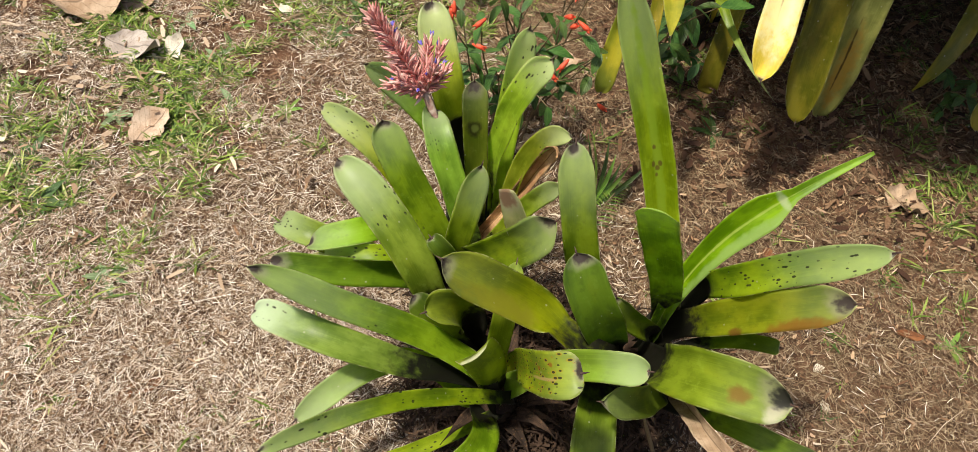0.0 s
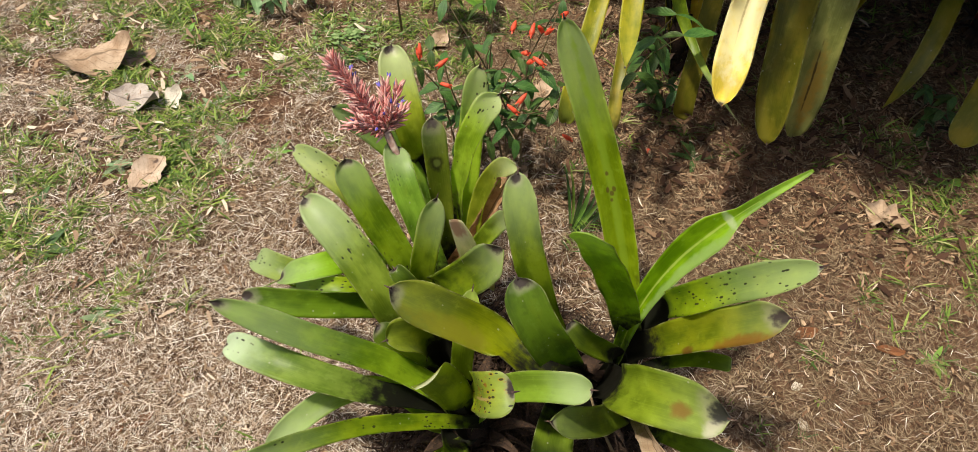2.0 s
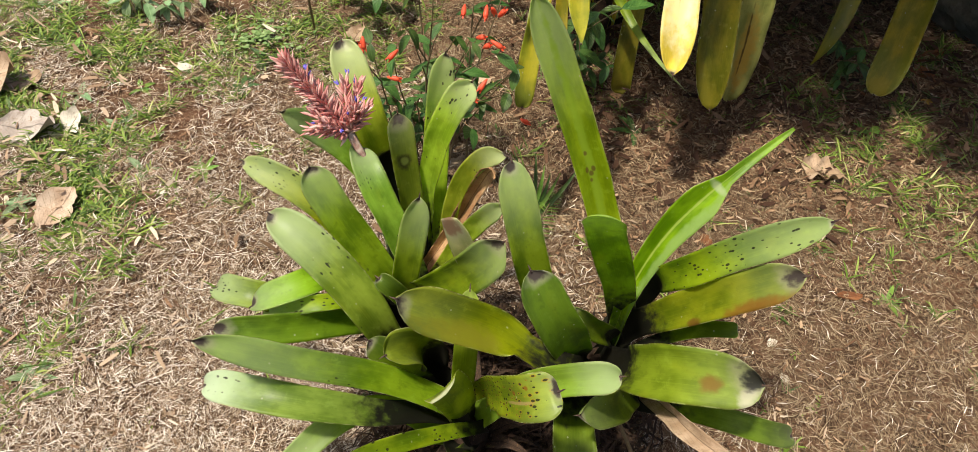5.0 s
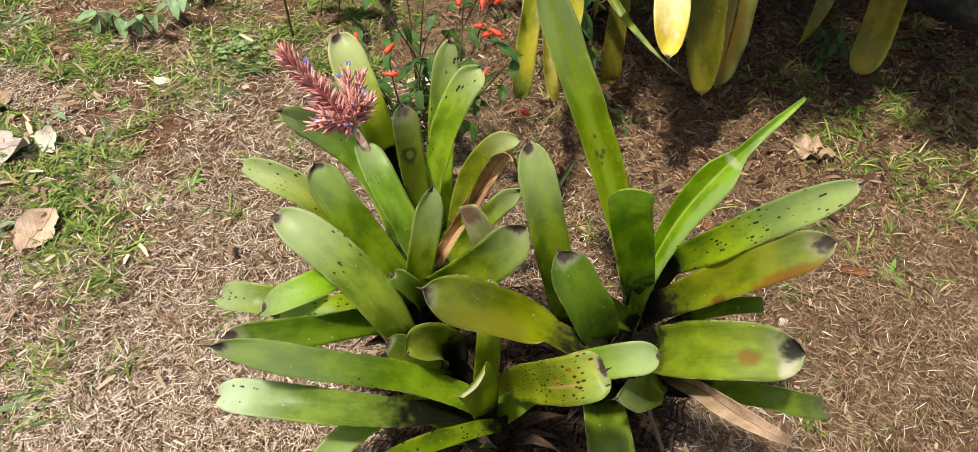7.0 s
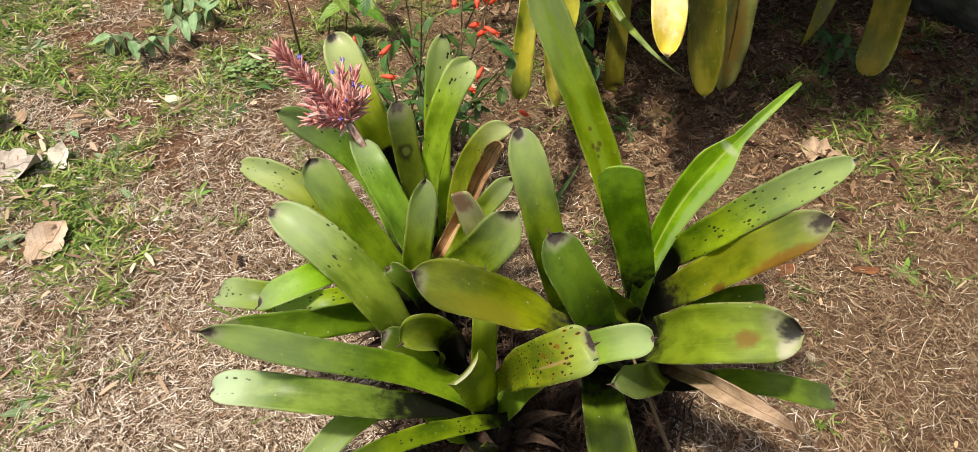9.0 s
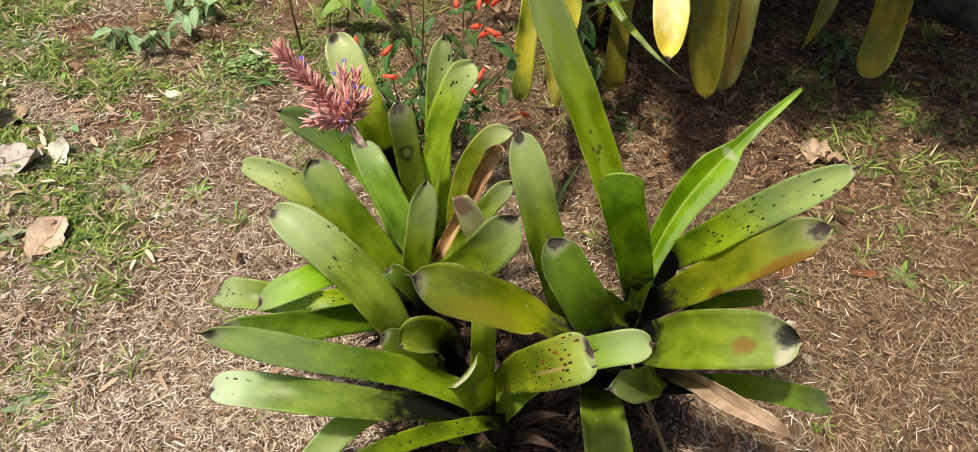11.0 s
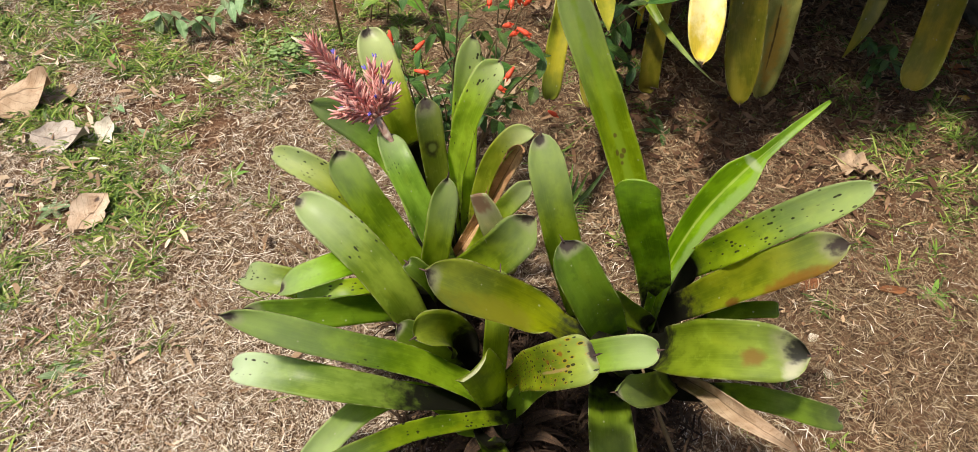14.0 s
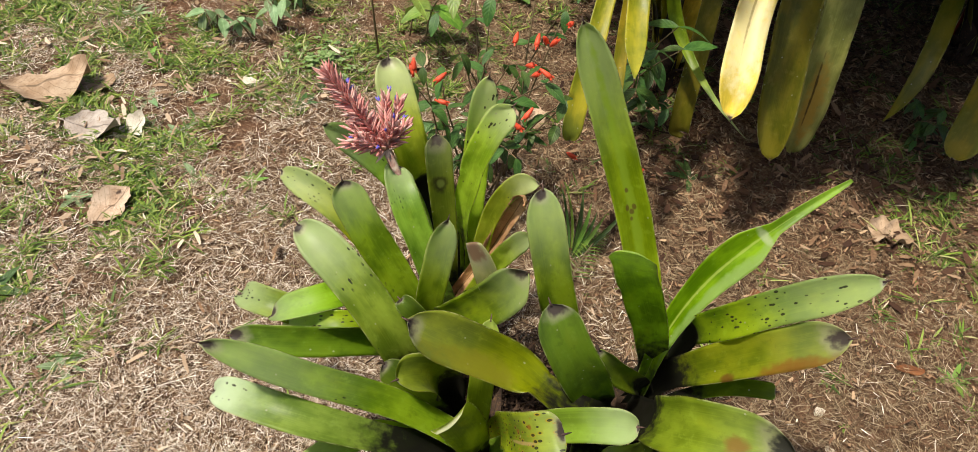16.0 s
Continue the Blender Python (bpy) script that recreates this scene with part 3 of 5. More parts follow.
def worn(x, y):
    """Straw lies thinner in patches on the lawn, where the soil shows."""
    lawn = min(1.0, max(0.0, (-0.15 - x + 0.5 * (y - 1.2)) * 2)) * min(1.0, max(0.0, (y - 0.8) * 2))
    bed = min(1.0, max(0.0, (y - (1.12 if x < 0.8 else 1.0)) * 3)) * min(1.0, max(0.0, (x - 0.3) * 3))
    clump = min(1.0, max(0.0, (0.55 * patch(x, y, 13.0, 21.0) + 0.45 * patch(x, y, 27.0, 23.0) - 0.34) * 4.5))
    return (0.5 + 0.5 * clump) * (1 - 0.4 * bed) * (1 - 0.85 * lawn * min(1.0, max(0.0, (patch(x, y, 6.5, 11.0) - 0.4) * 5)))


VIEW = (-1.9, 2.7, 0.05, 2.95)
PALE = lambda x, y: min(1.0, max(0.0 + 0.05 * min(1.0, max(0.0, 1.15 - y) * 2), 0.62 - (0.66 if x < 0.1 else 0.95) * x + 0.5 * (0.9 - y))) * (0.35 + 0.65 * patch(x, y, 2.2, 5.0))
tagged(part("straw", strips(165000, VIEW, (0.010, 0.034), (0.0006, 0.0017), 1, lambda x, y: PALE(x, y) * (1 - 0.6 * greenness(x, y)) * worn(x, y), (0.001, 0.017), 0.16, 0.14), straw_mat, ground), "dry bleached straw strewn over the soil", kind="stuff")
tagged(part("brown_straw", strips(230000, VIEW, (0.010, 0.04), (0.0005, 0.0015), 6, lambda x, y: (1.05 - PALE(x, y)) * worn(x, y), (0.001, 0.014), 0.2, 0.11), brown_straw_mat, ground), "weathered brown straw over the soil", kind="stuff")
tagged(part("long_straw", strips(300, VIEW, (0.05, 0.13), (0.0009, 0.002), 2, lambda x, y: 0.8 if x < 0.2 else 0.22, (0.008, 0.022), 0.4, 0.05), straw_mat, ground), "long dry stalks lying on the straw", kind="stuff")
tagged(part("leaf_scraps", strips(34000, VIEW, (0.006, 0.022), (0.002, 0.007), 3, lambda x, y: 0.12 + 0.88 * min(1, max(0, (x + 0.1) * 0.8)) * min(1, max(0.05, (y - 0.68) * 1.4)), (0.003, 0.014), 0.2, 0.3), scrap_mat, ground),
       "broken scraps of dead leaves in the straw", kind="stuff")


tagged(part("leaf_litter", strips(1600, (0.3, 2.3, 0.95, 2.5), (0.018, 0.045), (0.007, 0.017), 16, lambda x, y: min(1, max(0, (y - (1.1 if x < 0.8 else 0.95)) * 3)) * min(1, max(0, (x - 0.3) * 3)), (0.006, 0.022), 0.3, 0.35), shaded_litter_mat, ground), "brown leaf litter on the soil of the bed", kind="stuff")
tagged(part("pale_chips", strips(4500, VIEW, (0.006, 0.03), (0.0015, 0.005), 12, lambda x, y: max(0.1, min(1, 0.6 - 0.5 * x)), (0.008, 0.024), 0.2, 0.3), chip_mat, ground), "pale bleached chips of grass and leaf", kind="stuff")


def grass_blades(tufts, seed, blades, length, width, keep, area=VIEW, up=(0.25, 1.1)):
    rg = np.random.default_rng(seed)
    tx, ty = sown(rg, tufts, area, keep)
    k = rg.integers(blades[0], blades[1], tufts)
    size = np.repeat(rg.uniform(0.6, 1.25, tufts), k)
    x, y = np.repeat(tx, k), np.repeat(ty, k)
    n = len(x)
    x, y = x + rg.normal(0, 0.008, n), y + rg.normal(0, 0.008, n)
    a, l, w, rise = rg.uniform(0, 2 * math.pi, n), rg.uniform(*length, n) * size, rg.uniform(*width, n), rg.uniform(*up, n)
    o = np.stack([x, y, lie(x, y) + 0.001], 1)
    out = np.stack([np.cos(a), np.sin(a), 0 * a], 1)
    sd = np.stack([-np.sin(a), np.cos(a), 0 * a], 1) * (w / 2)[:, None]
    t = np.array([0.0, 0.4, 0.75, 1.0])[None]
    run = l[:, None] * t * np.cos(rise[:, None] * (1 - 0.5 * t))
    high = l[:, None] * np.sin(rise)[:, None] * (t - 0.42 * t * t)
    pts = o[:, None] + out[:, None] * run[..., None] + np.array([0, 0, 1.0]) * high[..., None]
    return ribbons("grass", pts, sd[:, None] * np.array([0.6, 1.0, 0.8, 0.05])[None, :, None])


LAWN = lambda x, y: 0.04 + 0.9 * min(1, max(0, (-0.1 - x) * 1.5)) * min(1, max(0, (y - 0.6) * 1.6))
tagged(part("broad_scraps", strips(450, VIEW, (0.018, 0.045), (0.005, 0.014), 14, LAWN, (0.01, 0.03), 0.3, 0.35), chip_mat, ground), "pale broken pieces of dry leaf on the lawn", kind="stuff")
tagged(part("grass", grass_blades(2200, 4, (9, 17), (0.02, 0.06), (0.0022, 0.0058), greenness, up=(0.25, 1.2)), grass_mat, ground), "short live grass in uneven tufts", kind="stuff")
tagged(part("dark_grass", grass_blades(800, 19, (5, 10), (0.02, 0.055), (0.003, 0.0068), greenness, up=(0.15, 0.9)), dull_grass_mat, ground), "dark broad grass leaves in tufts", kind="stuff")
tagged(part("creeping_grass", grass_blades(2600, 9, (3, 7), (0.008, 0.022), (0.0022, 0.0055), lambda x, y: min(1, greenness(x, y) * 1.3 + 0.02), up=(0.1, 0.6)), grass_mat, ground), "low creeping grass leaves", kind="stuff")
tagged(part("coarse_grass", grass_blades(170, 5, (4, 9), (0.05, 0.11), (0.003, 0.0055), lambda x, y: 0.5 * greenness(x, y) + (0.14 if x > 1.0 else 0.02) + 0.8 * math.exp(-((x - 1.45) / 0.2) ** 2 - ((y - 1.25) / 0.17) ** 2), up=(0.15, 0.8)), grass_mat, ground), "longer coarse grass blades", kind="stuff")

# ---- the bromeliads ----
def plant(name, root, label, category="bromeliad", group="bromeliads"):
    e = new(name)
    e.location = (root[0], root[1], 0.0)
    bpy.context.view_layer.update()
    return tagged(e, label, category, group)


def hang(e):
    """Parts are built in world places; keep them there under the plant's base."""
    for o in e.children_recursive:
        if o.parent == e:
            o.matrix_parent_inverse = Matrix.Translation(-e.location)


def stock(parent, x, y, top, seed):
    """The short dark stock of a rosette, wrapped in old sheaths."""
    rg = np.random.default_rng(seed)
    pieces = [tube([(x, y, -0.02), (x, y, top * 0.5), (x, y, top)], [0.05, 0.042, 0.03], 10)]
    part("stock", mesh_of("stock", *joined(pieces)), sheath_mat, parent, "rotting stock of old leaf bases, coloured dark for the shade inside")
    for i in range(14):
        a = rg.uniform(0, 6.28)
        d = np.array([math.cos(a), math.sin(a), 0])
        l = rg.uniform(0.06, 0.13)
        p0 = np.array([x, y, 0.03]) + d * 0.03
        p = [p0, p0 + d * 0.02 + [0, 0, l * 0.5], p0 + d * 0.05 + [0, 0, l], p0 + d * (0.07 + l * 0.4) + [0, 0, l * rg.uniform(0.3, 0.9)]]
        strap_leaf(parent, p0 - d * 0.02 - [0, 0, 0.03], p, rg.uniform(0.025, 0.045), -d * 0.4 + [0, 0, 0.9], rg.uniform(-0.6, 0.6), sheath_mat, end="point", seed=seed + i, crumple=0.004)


# leaf remains laid dark to deepen the shade between the leaves
tagged(part("mulch", strips(6500, (-0.15, 0.55, 0.3, 0.95), (0.02, 0.07), (0.0015, 0.006), 8, lambda x, y: max(0, 1 - ((x - 0.22) / 0.3) ** 2 - ((y - 0.64) / 0.28) ** 2), (0.005, 0.05), 0.3, 0.5), sheath_mat, ground), "rotting leaf remains under the clump, coloured dark for its shade", kind="stuff")
flowering_one_root = (0.06, 0.82, 0.05)
flowering_one = plant("bromeliad", flowering_one_root, "green strap-leaved bromeliad with a pink flower spike on dry ground")
stock(flowering_one, 0.06, 0.82, 0.16, 1)
strap_leaf(flowering_one, flowering_one_root, (0.005, 0.695, 0.238, -0.018, 0.678, 0.344, -0.051, 0.730, 0.422, -0.169, 0.823, 0.462), 0.066, (0.25, -0.75, 0.61), -0.03, leaf_soft, seed=66)
strap_leaf(flowering_one, flowering_one_root, (0.035, 0.794, 0.225, -0.014, 0.816, 0.347, -0.075, 0.844, 0.432, -0.097, 0.880, 0.502), 0.060, (0.21, -0.89, 0.39), -0.04, leaf_plain, seed=65)
strap_leaf(flowering_one, flowering_one_root, (0.072, 0.814, 0.229, 0.034, 0.817, 0.403, -0.012, 0.862, 0.484, -0.015, 0.941, 0.486), 0.052, (0.36, -0.76, 0.53), 0.00, leaf_soft, seed=71)
strap_leaf(flowering_one, flowering_one_root, (0.044, 0.778, 0.253, 0.031, 0.752, 0.316, 0.046, 0.751, 0.398, 0.072, 0.783, 0.508), 0.046, (-0.12, -0.99, 0.03), -0.04, leaf_plain, seed=72)
strap_leaf(flowering_one, flowering_one_root, (-0.032, 0.900, 0.148, -0.021, 0.858, 0.316, -0.075, 0.894, 0.415, -0.226, 0.984, 0.429), 0.050, (0.38, -0.78, 0.49), -0.08, leaf_spotted, seed=79)
strap_leaf(flowering_one, flowering_one_root, (0.024, 1.044, 0.361, 0.026, 0.970, 0.420, -0.010, 1.004, 0.519, -0.030, 1.090, 0.597), 0.064, (0.20, -0.94, 0.28), 0.09, leaf_lit, seed=70)
strap_leaf(flowering_one, flowering_one_root, (0.037, 0.913, 0.200, 0.024, 1.048, 0.278, -0.038, 1.093, 0.374, -0.146, 1.036, 0.487), 0.053, (0.23, -0.83, 0.51), -0.04, leaf_soft, seed=120)
strap_leaf(flowering_one, flowering_one_root, (0.074, 0.889, 0.211, 0.066, 0.920, 0.369, 0.057, 0.939, 0.477, 0.052, 0.951, 0.538), 0.045, (0.04, -0.98, 0.18), -0.02, leaf_scar, seed=68)
strap_leaf(flowering_one, flowering_one_root, (0.097, 0.932, 0.266, 0.090, 0.919, 0.472, 0.136, 0.909, 0.590, 0.169, 0.909, 0.629), 0.048, (-0.66, -0.74, 0.11), -0.49, leaf_lit, seed=69)
strap_leaf(flowering_one, flowering_one_root, (0.114, 0.893, 0.202, 0.115, 0.963, 0.370, 0.117, 0.993, 0.514, 0.138, 0.978, 0.632), 0.046, (-0.03, -0.98, 0.20), -0.03, leaf_lit, seed=119)
strap_leaf(flowering_one, flowering_one_root, (0.123, 0.870, 0.244, 0.129, 0.886, 0.424, 0.167, 0.854, 0.538, 0.198, 0.783, 0.585), 0.034, (-0.4, -0.75, 0.5), -0.04, leaf_lit, seed=188)
strap_leaf(flowering_one, flowering_one_root, (0.090, 0.863, 0.237, 0.184, 0.880, 0.407, 0.205, 0.841, 0.531, 0.174, 0.727, 0.600), 0.032, (-0.35, -0.75, 0.55), -0.00, dead_orange, end='acute', fold=0.8, crumple=0.006, seed=366)
strap_leaf(flowering_one, flowering_one_root, (0.098, 0.839, 0.218, 0.137, 0.830, 0.322, 0.169, 0.799, 0.428, 0.189, 0.732, 0.531), 0.034, (-0.68, -0.73, -0.04), 0.15, leaf_lit, seed=90)
strap_leaf(flowering_one, flowering_one_root, (0.125, 0.804, 0.256, 0.173, 0.708, 0.346, 0.158, 0.671, 0.440, 0.108, 0.703, 0.548), 0.043, (-0.24, -0.91, -0.34), 0.17, leaf_withered, end='cut', seed=88)
strap_leaf(flowering_one, flowering_one_root, (0.059, 0.759, 0.288, 0.097, 0.707, 0.361, 0.138, 0.673, 0.444, 0.178, 0.653, 0.537), 0.067, (-0.73, -0.68, 0.06), -0.07, leaf_plain, cup=0.2, seed=87)
strap_leaf(flowering_one, flowering_one_root, (0.017, 0.745, 0.249, -0.066, 0.691, 0.313, -0.159, 0.671, 0.356, -0.266, 0.676, 0.366), 0.049, (0.41, -0.70, 0.58), -0.02, leaf_olive, seed=130)
strap_leaf(flowering_one, flowering_one_root, (-0.033, 0.832, 0.132, -0.134, 0.730, 0.332, -0.218, 0.725, 0.391, -0.288, 0.812, 0.300), 0.049, (0.48, -0.58, 0.65), -0.04, leaf_soft, seed=129)
strap_leaf(flowering_one, flowering_one_root, (-0.023, 0.856, 0.261, -0.063, 0.754, 0.391, -0.128, 0.705, 0.423, -0.216, 0.726, 0.354), 0.046, (0.53, -0.18, 0.83), -0.36, leaf_plain, seed=130)
strap_leaf(flowering_one, flowering_one_root, (0.002, 0.794, 0.228, -0.039, 0.706, 0.378, -0.108, 0.677, 0.402, -0.201, 0.738, 0.316), 0.028, (0.46, -0.48, 0.75), -0.06, leaf_spotted, seed=131)
strap_leaf(flowering_one, flowering_one_root, (0.052, 0.741, 0.250, 0.040, 0.720, 0.330, 0.019, 0.702, 0.380, -0.007, 0.730, 0.385), 0.032, (-0.1, -0.5, 0.85), 0.0, leaf_olive, cup=0.45, seed=304, label="young leaf cupped like a spoon")
front_one_root = (0.13, 0.59, 0.05)
front_one = plant("bromeliad", front_one_root, "low bromeliad offset with long green leaves and black leaf bases")
stock(front_one, 0.13, 0.59, 0.14, 2)
strap_leaf(front_one, front_one_root, (0.174, 0.527, 0.298, 0.190, 0.490, 0.423, 0.240, 0.459, 0.481, 0.312, 0.450, 0.480), 0.047, (-0.81, -0.31, 0.49), 0.02, leaf_white, seed=77)
strap_leaf(front_one, front_one_root, (0.153, 0.573, 0.248, 0.138, 0.450, 0.490, 0.142, 0.371, 0.597, 0.197, 0.386, 0.593), 0.057, (-0.6, -0.45, 0.66), 0.0, leaf_holed, cup=0.12, seed=78)
strap_leaf(front_one, front_one_root, (0.108, 0.551, 0.209, 0.087, 0.587, 0.250, -0.032, 0.578, 0.345, -0.248, 0.560, 0.514), 0.045, (0.56, -0.50, 0.66), 0.05, leaf_plain, end='round', seed=80)
strap_leaf(front_one, front_one_root, (0.030, 0.555, 0.243, -0.084, 0.490, 0.383, -0.188, 0.536, 0.425, -0.285, 0.601, 0.334), 0.050, (0.22, -0.31, 0.92), 0.47, leaf_white2, seed=81)
strap_leaf(front_one, front_one_root, (0.048, 0.568, 0.148, 0.008, 0.574, 0.288, -0.088, 0.555, 0.327, -0.204, 0.457, 0.234), 0.042, (0.41, -0.28, 0.87), -0.08, leaf_white, seed=85)
strap_leaf(front_one, front_one_root, (0.141, 0.541, 0.184, 0.043, 0.497, 0.273, -0.059, 0.456, 0.382, -0.187, 0.317, 0.472), 0.029, (0.73, -0.20, 0.65), 0.18, leaf_spotted, seed=89)
strap_leaf(front_one, front_one_root, (0.128, 0.551, 0.089, 0.026, 0.491, 0.100, -0.066, 0.441, 0.110, -0.154, 0.405, 0.120), 0.028, (0.25, -0.28, 0.93), -0.01, leaf_spotted, seed=139)
strap_leaf(front_one, front_one_root, (0.100, 0.539, 0.108, 0.131, 0.458, 0.166, 0.068, 0.386, 0.198, -0.089, 0.316, 0.201), 0.060, (0.40, 0.05, 0.92), -0.01, leaf_plain, seed=140)
strap_leaf(front_one, front_one_root, (0.120, 0.613, 0.222, 0.114, 0.571, 0.252, 0.122, 0.590, 0.350, 0.135, 0.655, 0.430), 0.04, (-0.14, -0.95, 0.29), 0.01, leaf_clean, seed=131)
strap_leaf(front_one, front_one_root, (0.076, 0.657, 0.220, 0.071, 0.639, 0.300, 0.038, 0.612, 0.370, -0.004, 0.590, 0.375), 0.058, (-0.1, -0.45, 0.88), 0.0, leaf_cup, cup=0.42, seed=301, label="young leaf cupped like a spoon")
strap_leaf(front_one, front_one_root, (0.062, 0.635, 0.180, 0.035, 0.619, 0.260, 0.003, 0.620, 0.320, -0.028, 0.635, 0.345), 0.046, (-0.1, -0.45, 0.88), 0.2, leaf_olive, cup=0.2, seed=302)
strap_leaf(front_one, front_one_root, (0.118, 0.562, 0.190, 0.112, 0.550, 0.270, 0.095, 0.530, 0.350, 0.067, 0.500, 0.420), 0.066, (0.5, -0.84, -0.1), 0.0, leaf_torn, cup=-0.12, end="torn", seed=303, label="young leaf torn across, its pale edge curled back")
side_one_root = (0.36, 0.66, 0.05)
side_one = plant("bromeliad", side_one_root, "large green bromeliad rosette with one tall upright leaf")
stock(side_one, 0.36, 0.66, 0.18, 3)
strap_leaf(side_one, side_one_root, (0.307, 0.593, 0.273, 0.289, 0.532, 0.420, 0.229, 0.519, 0.507, 0.201, 0.574, 0.573), 0.064, (0.33, -0.94, 0.07), 0.11, leaf_olive, seed=75)
strap_leaf(side_one, side_one_root, (0.312, 0.724, 0.161, 0.255, 0.645, 0.372, 0.215, 0.655, 0.526, 0.200, 0.733, 0.625), 0.056, (-0.13, -0.99, -0.00), -0.02, leaf_plain, seed=173)
strap_leaf(side_one, side_one_root, (0.199, 0.541, 0.427, 0.170, 0.571, 0.429, 0.146, 0.567, 0.456, 0.021, 0.565, 0.553), 0.072, (0.51, -0.45, 0.73), 0.77, leaf_front, seed=67)
strap_leaf(side_one, side_one_root, (0.430, 0.712, 0.209, 0.414, 0.832, 0.394, 0.340, 0.912, 0.565, 0.272, 0.963, 0.745), 0.064, (-0.04, -0.91, 0.41), 0.05, leaf_spear, cup=0.2, fold=0.7, seed=195)
strap_leaf(side_one, side_one_root, (0.419, 0.682, 0.271, 0.382, 0.681, 0.426, 0.323, 0.653, 0.554, 0.292, 0.582, 0.661), 0.061, (-0.20, -0.93, -0.30), 0.30, leaf_clean, end='cut', cup=0.06, seed=73)
strap_leaf(side_one, side_one_root, (0.408, 0.668, 0.254, 0.448, 0.741, 0.444, 0.570, 0.744, 0.541, 0.670, 0.781, 0.597), 0.066, (-0.44, -0.70, 0.56), 0.01, leaf_ribbed, end='tail', fold=0.8, cup=0.1, seed=83)
strap_leaf(side_one, side_one_root, (0.485, 0.708, 0.323, 0.457, 0.658, 0.390, 0.462, 0.612, 0.484, 0.601, 0.552, 0.644), 0.051, (-0.94, -0.33, 0.06), 0.05, leaf_spotted, seed=125)
strap_leaf(side_one, side_one_root, (0.448, 0.652, 0.283, 0.473, 0.608, 0.374, 0.506, 0.567, 0.469, 0.571, 0.516, 0.574), 0.061, (-0.92, -0.23, 0.33), 0.08, leaf_orange, seed=126)
strap_leaf(side_one, side_one_root, (0.448, 0.627, 0.238, 0.506, 0.597, 0.352, 0.537, 0.552, 0.387, 0.552, 0.551, 0.388), 0.026, (-0.85, -0.27, 0.45), -0.01, leaf_olive, seed=243)
strap_leaf(side_one, side_one_root, (0.378, 0.559, 0.299, 0.365, 0.502, 0.403, 0.382, 0.456, 0.462, 0.484, 0.396, 0.509), 0.080, (-0.90, 0.01, 0.43), -0.73, leaf_rust, seed=127)
strap_leaf(side_one, side_one_root, (0.439, 0.521, 0.222, 0.468, 0.429, 0.375, 0.519, 0.381, 0.382, 0.626, 0.411, 0.280), 0.037, (-0.45, -0.33, 0.83), -0.02, leaf_deep, seed=128)
strap_leaf(side_one, side_one_root, (0.427, 0.550, 0.228, 0.384, 0.370, 0.466, 0.417, 0.294, 0.482, 0.547, 0.346, 0.295), 0.032, (-0.56, -0.05, 0.83), 1.1, dead_tan, end='point', fold=0.5, cup=0.3, crumple=0.007, seed=522)
strap_leaf(side_one, side_one_root, (0.300, 0.560, 0.248, 0.249, 0.406, 0.349, 0.256, 0.348, 0.281, 0.311, 0.385, 0.047), 0.070, (-0.22, -0.74, 0.63), 0.01, leaf_deep, seed=86)
strap_leaf(side_one, side_one_root, (0.415, 0.562, 0.213, 0.376, 0.499, 0.305, 0.324, 0.448, 0.370, 0.259, 0.431, 0.422), 0.047, (0.83, -0.15, 0.53), 0.20, leaf_deep, seed=136)
strap_leaf(side_one, side_one_root, (0.400, 0.651, 0.240, 0.361, 0.630, 0.300, 0.322, 0.611, 0.350, 0.302, 0.631, 0.380), 0.04, (-0.3, -0.5, 0.8), 0.3, leaf_olive, cup=0.35, seed=305)
far_one_root = (1.2, 1.95, 0.05)
far_one = plant("bromeliad", far_one_root, "big old bromeliad with drooping leaves coloured for the shade")
stock(far_one, 1.2, 1.95, 0.2, 4)
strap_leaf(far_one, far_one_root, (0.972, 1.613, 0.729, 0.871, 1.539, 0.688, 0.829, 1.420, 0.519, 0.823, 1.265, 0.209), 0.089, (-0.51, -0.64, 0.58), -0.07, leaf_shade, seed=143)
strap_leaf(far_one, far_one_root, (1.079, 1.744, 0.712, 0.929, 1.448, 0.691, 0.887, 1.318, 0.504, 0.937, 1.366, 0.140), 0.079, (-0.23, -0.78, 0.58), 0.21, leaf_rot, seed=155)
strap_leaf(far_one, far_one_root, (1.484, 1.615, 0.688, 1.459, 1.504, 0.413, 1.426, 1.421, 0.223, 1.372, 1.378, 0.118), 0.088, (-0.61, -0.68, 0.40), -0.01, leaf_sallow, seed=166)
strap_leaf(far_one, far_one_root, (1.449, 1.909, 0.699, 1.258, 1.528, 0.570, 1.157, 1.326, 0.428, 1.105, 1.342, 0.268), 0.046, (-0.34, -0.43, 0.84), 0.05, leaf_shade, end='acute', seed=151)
yellow_one_root = (0.72, 1.85, 0.05)
yellow_one = plant("bromeliad", yellow_one_root, "bromeliad with drooping yellow and yellow-green leaves")
stock(yellow_one, 0.72, 1.85, 0.2, 5)
strap_leaf(yellow_one, yellow_one_root, (0.813, 1.492, 0.749, 0.759, 1.456, 0.651, 0.692, 1.353, 0.540, 0.646, 1.164, 0.412), 0.076, (-0.25, -0.63, 0.74), 0.02, leaf_yellow, end='round', seed=165)
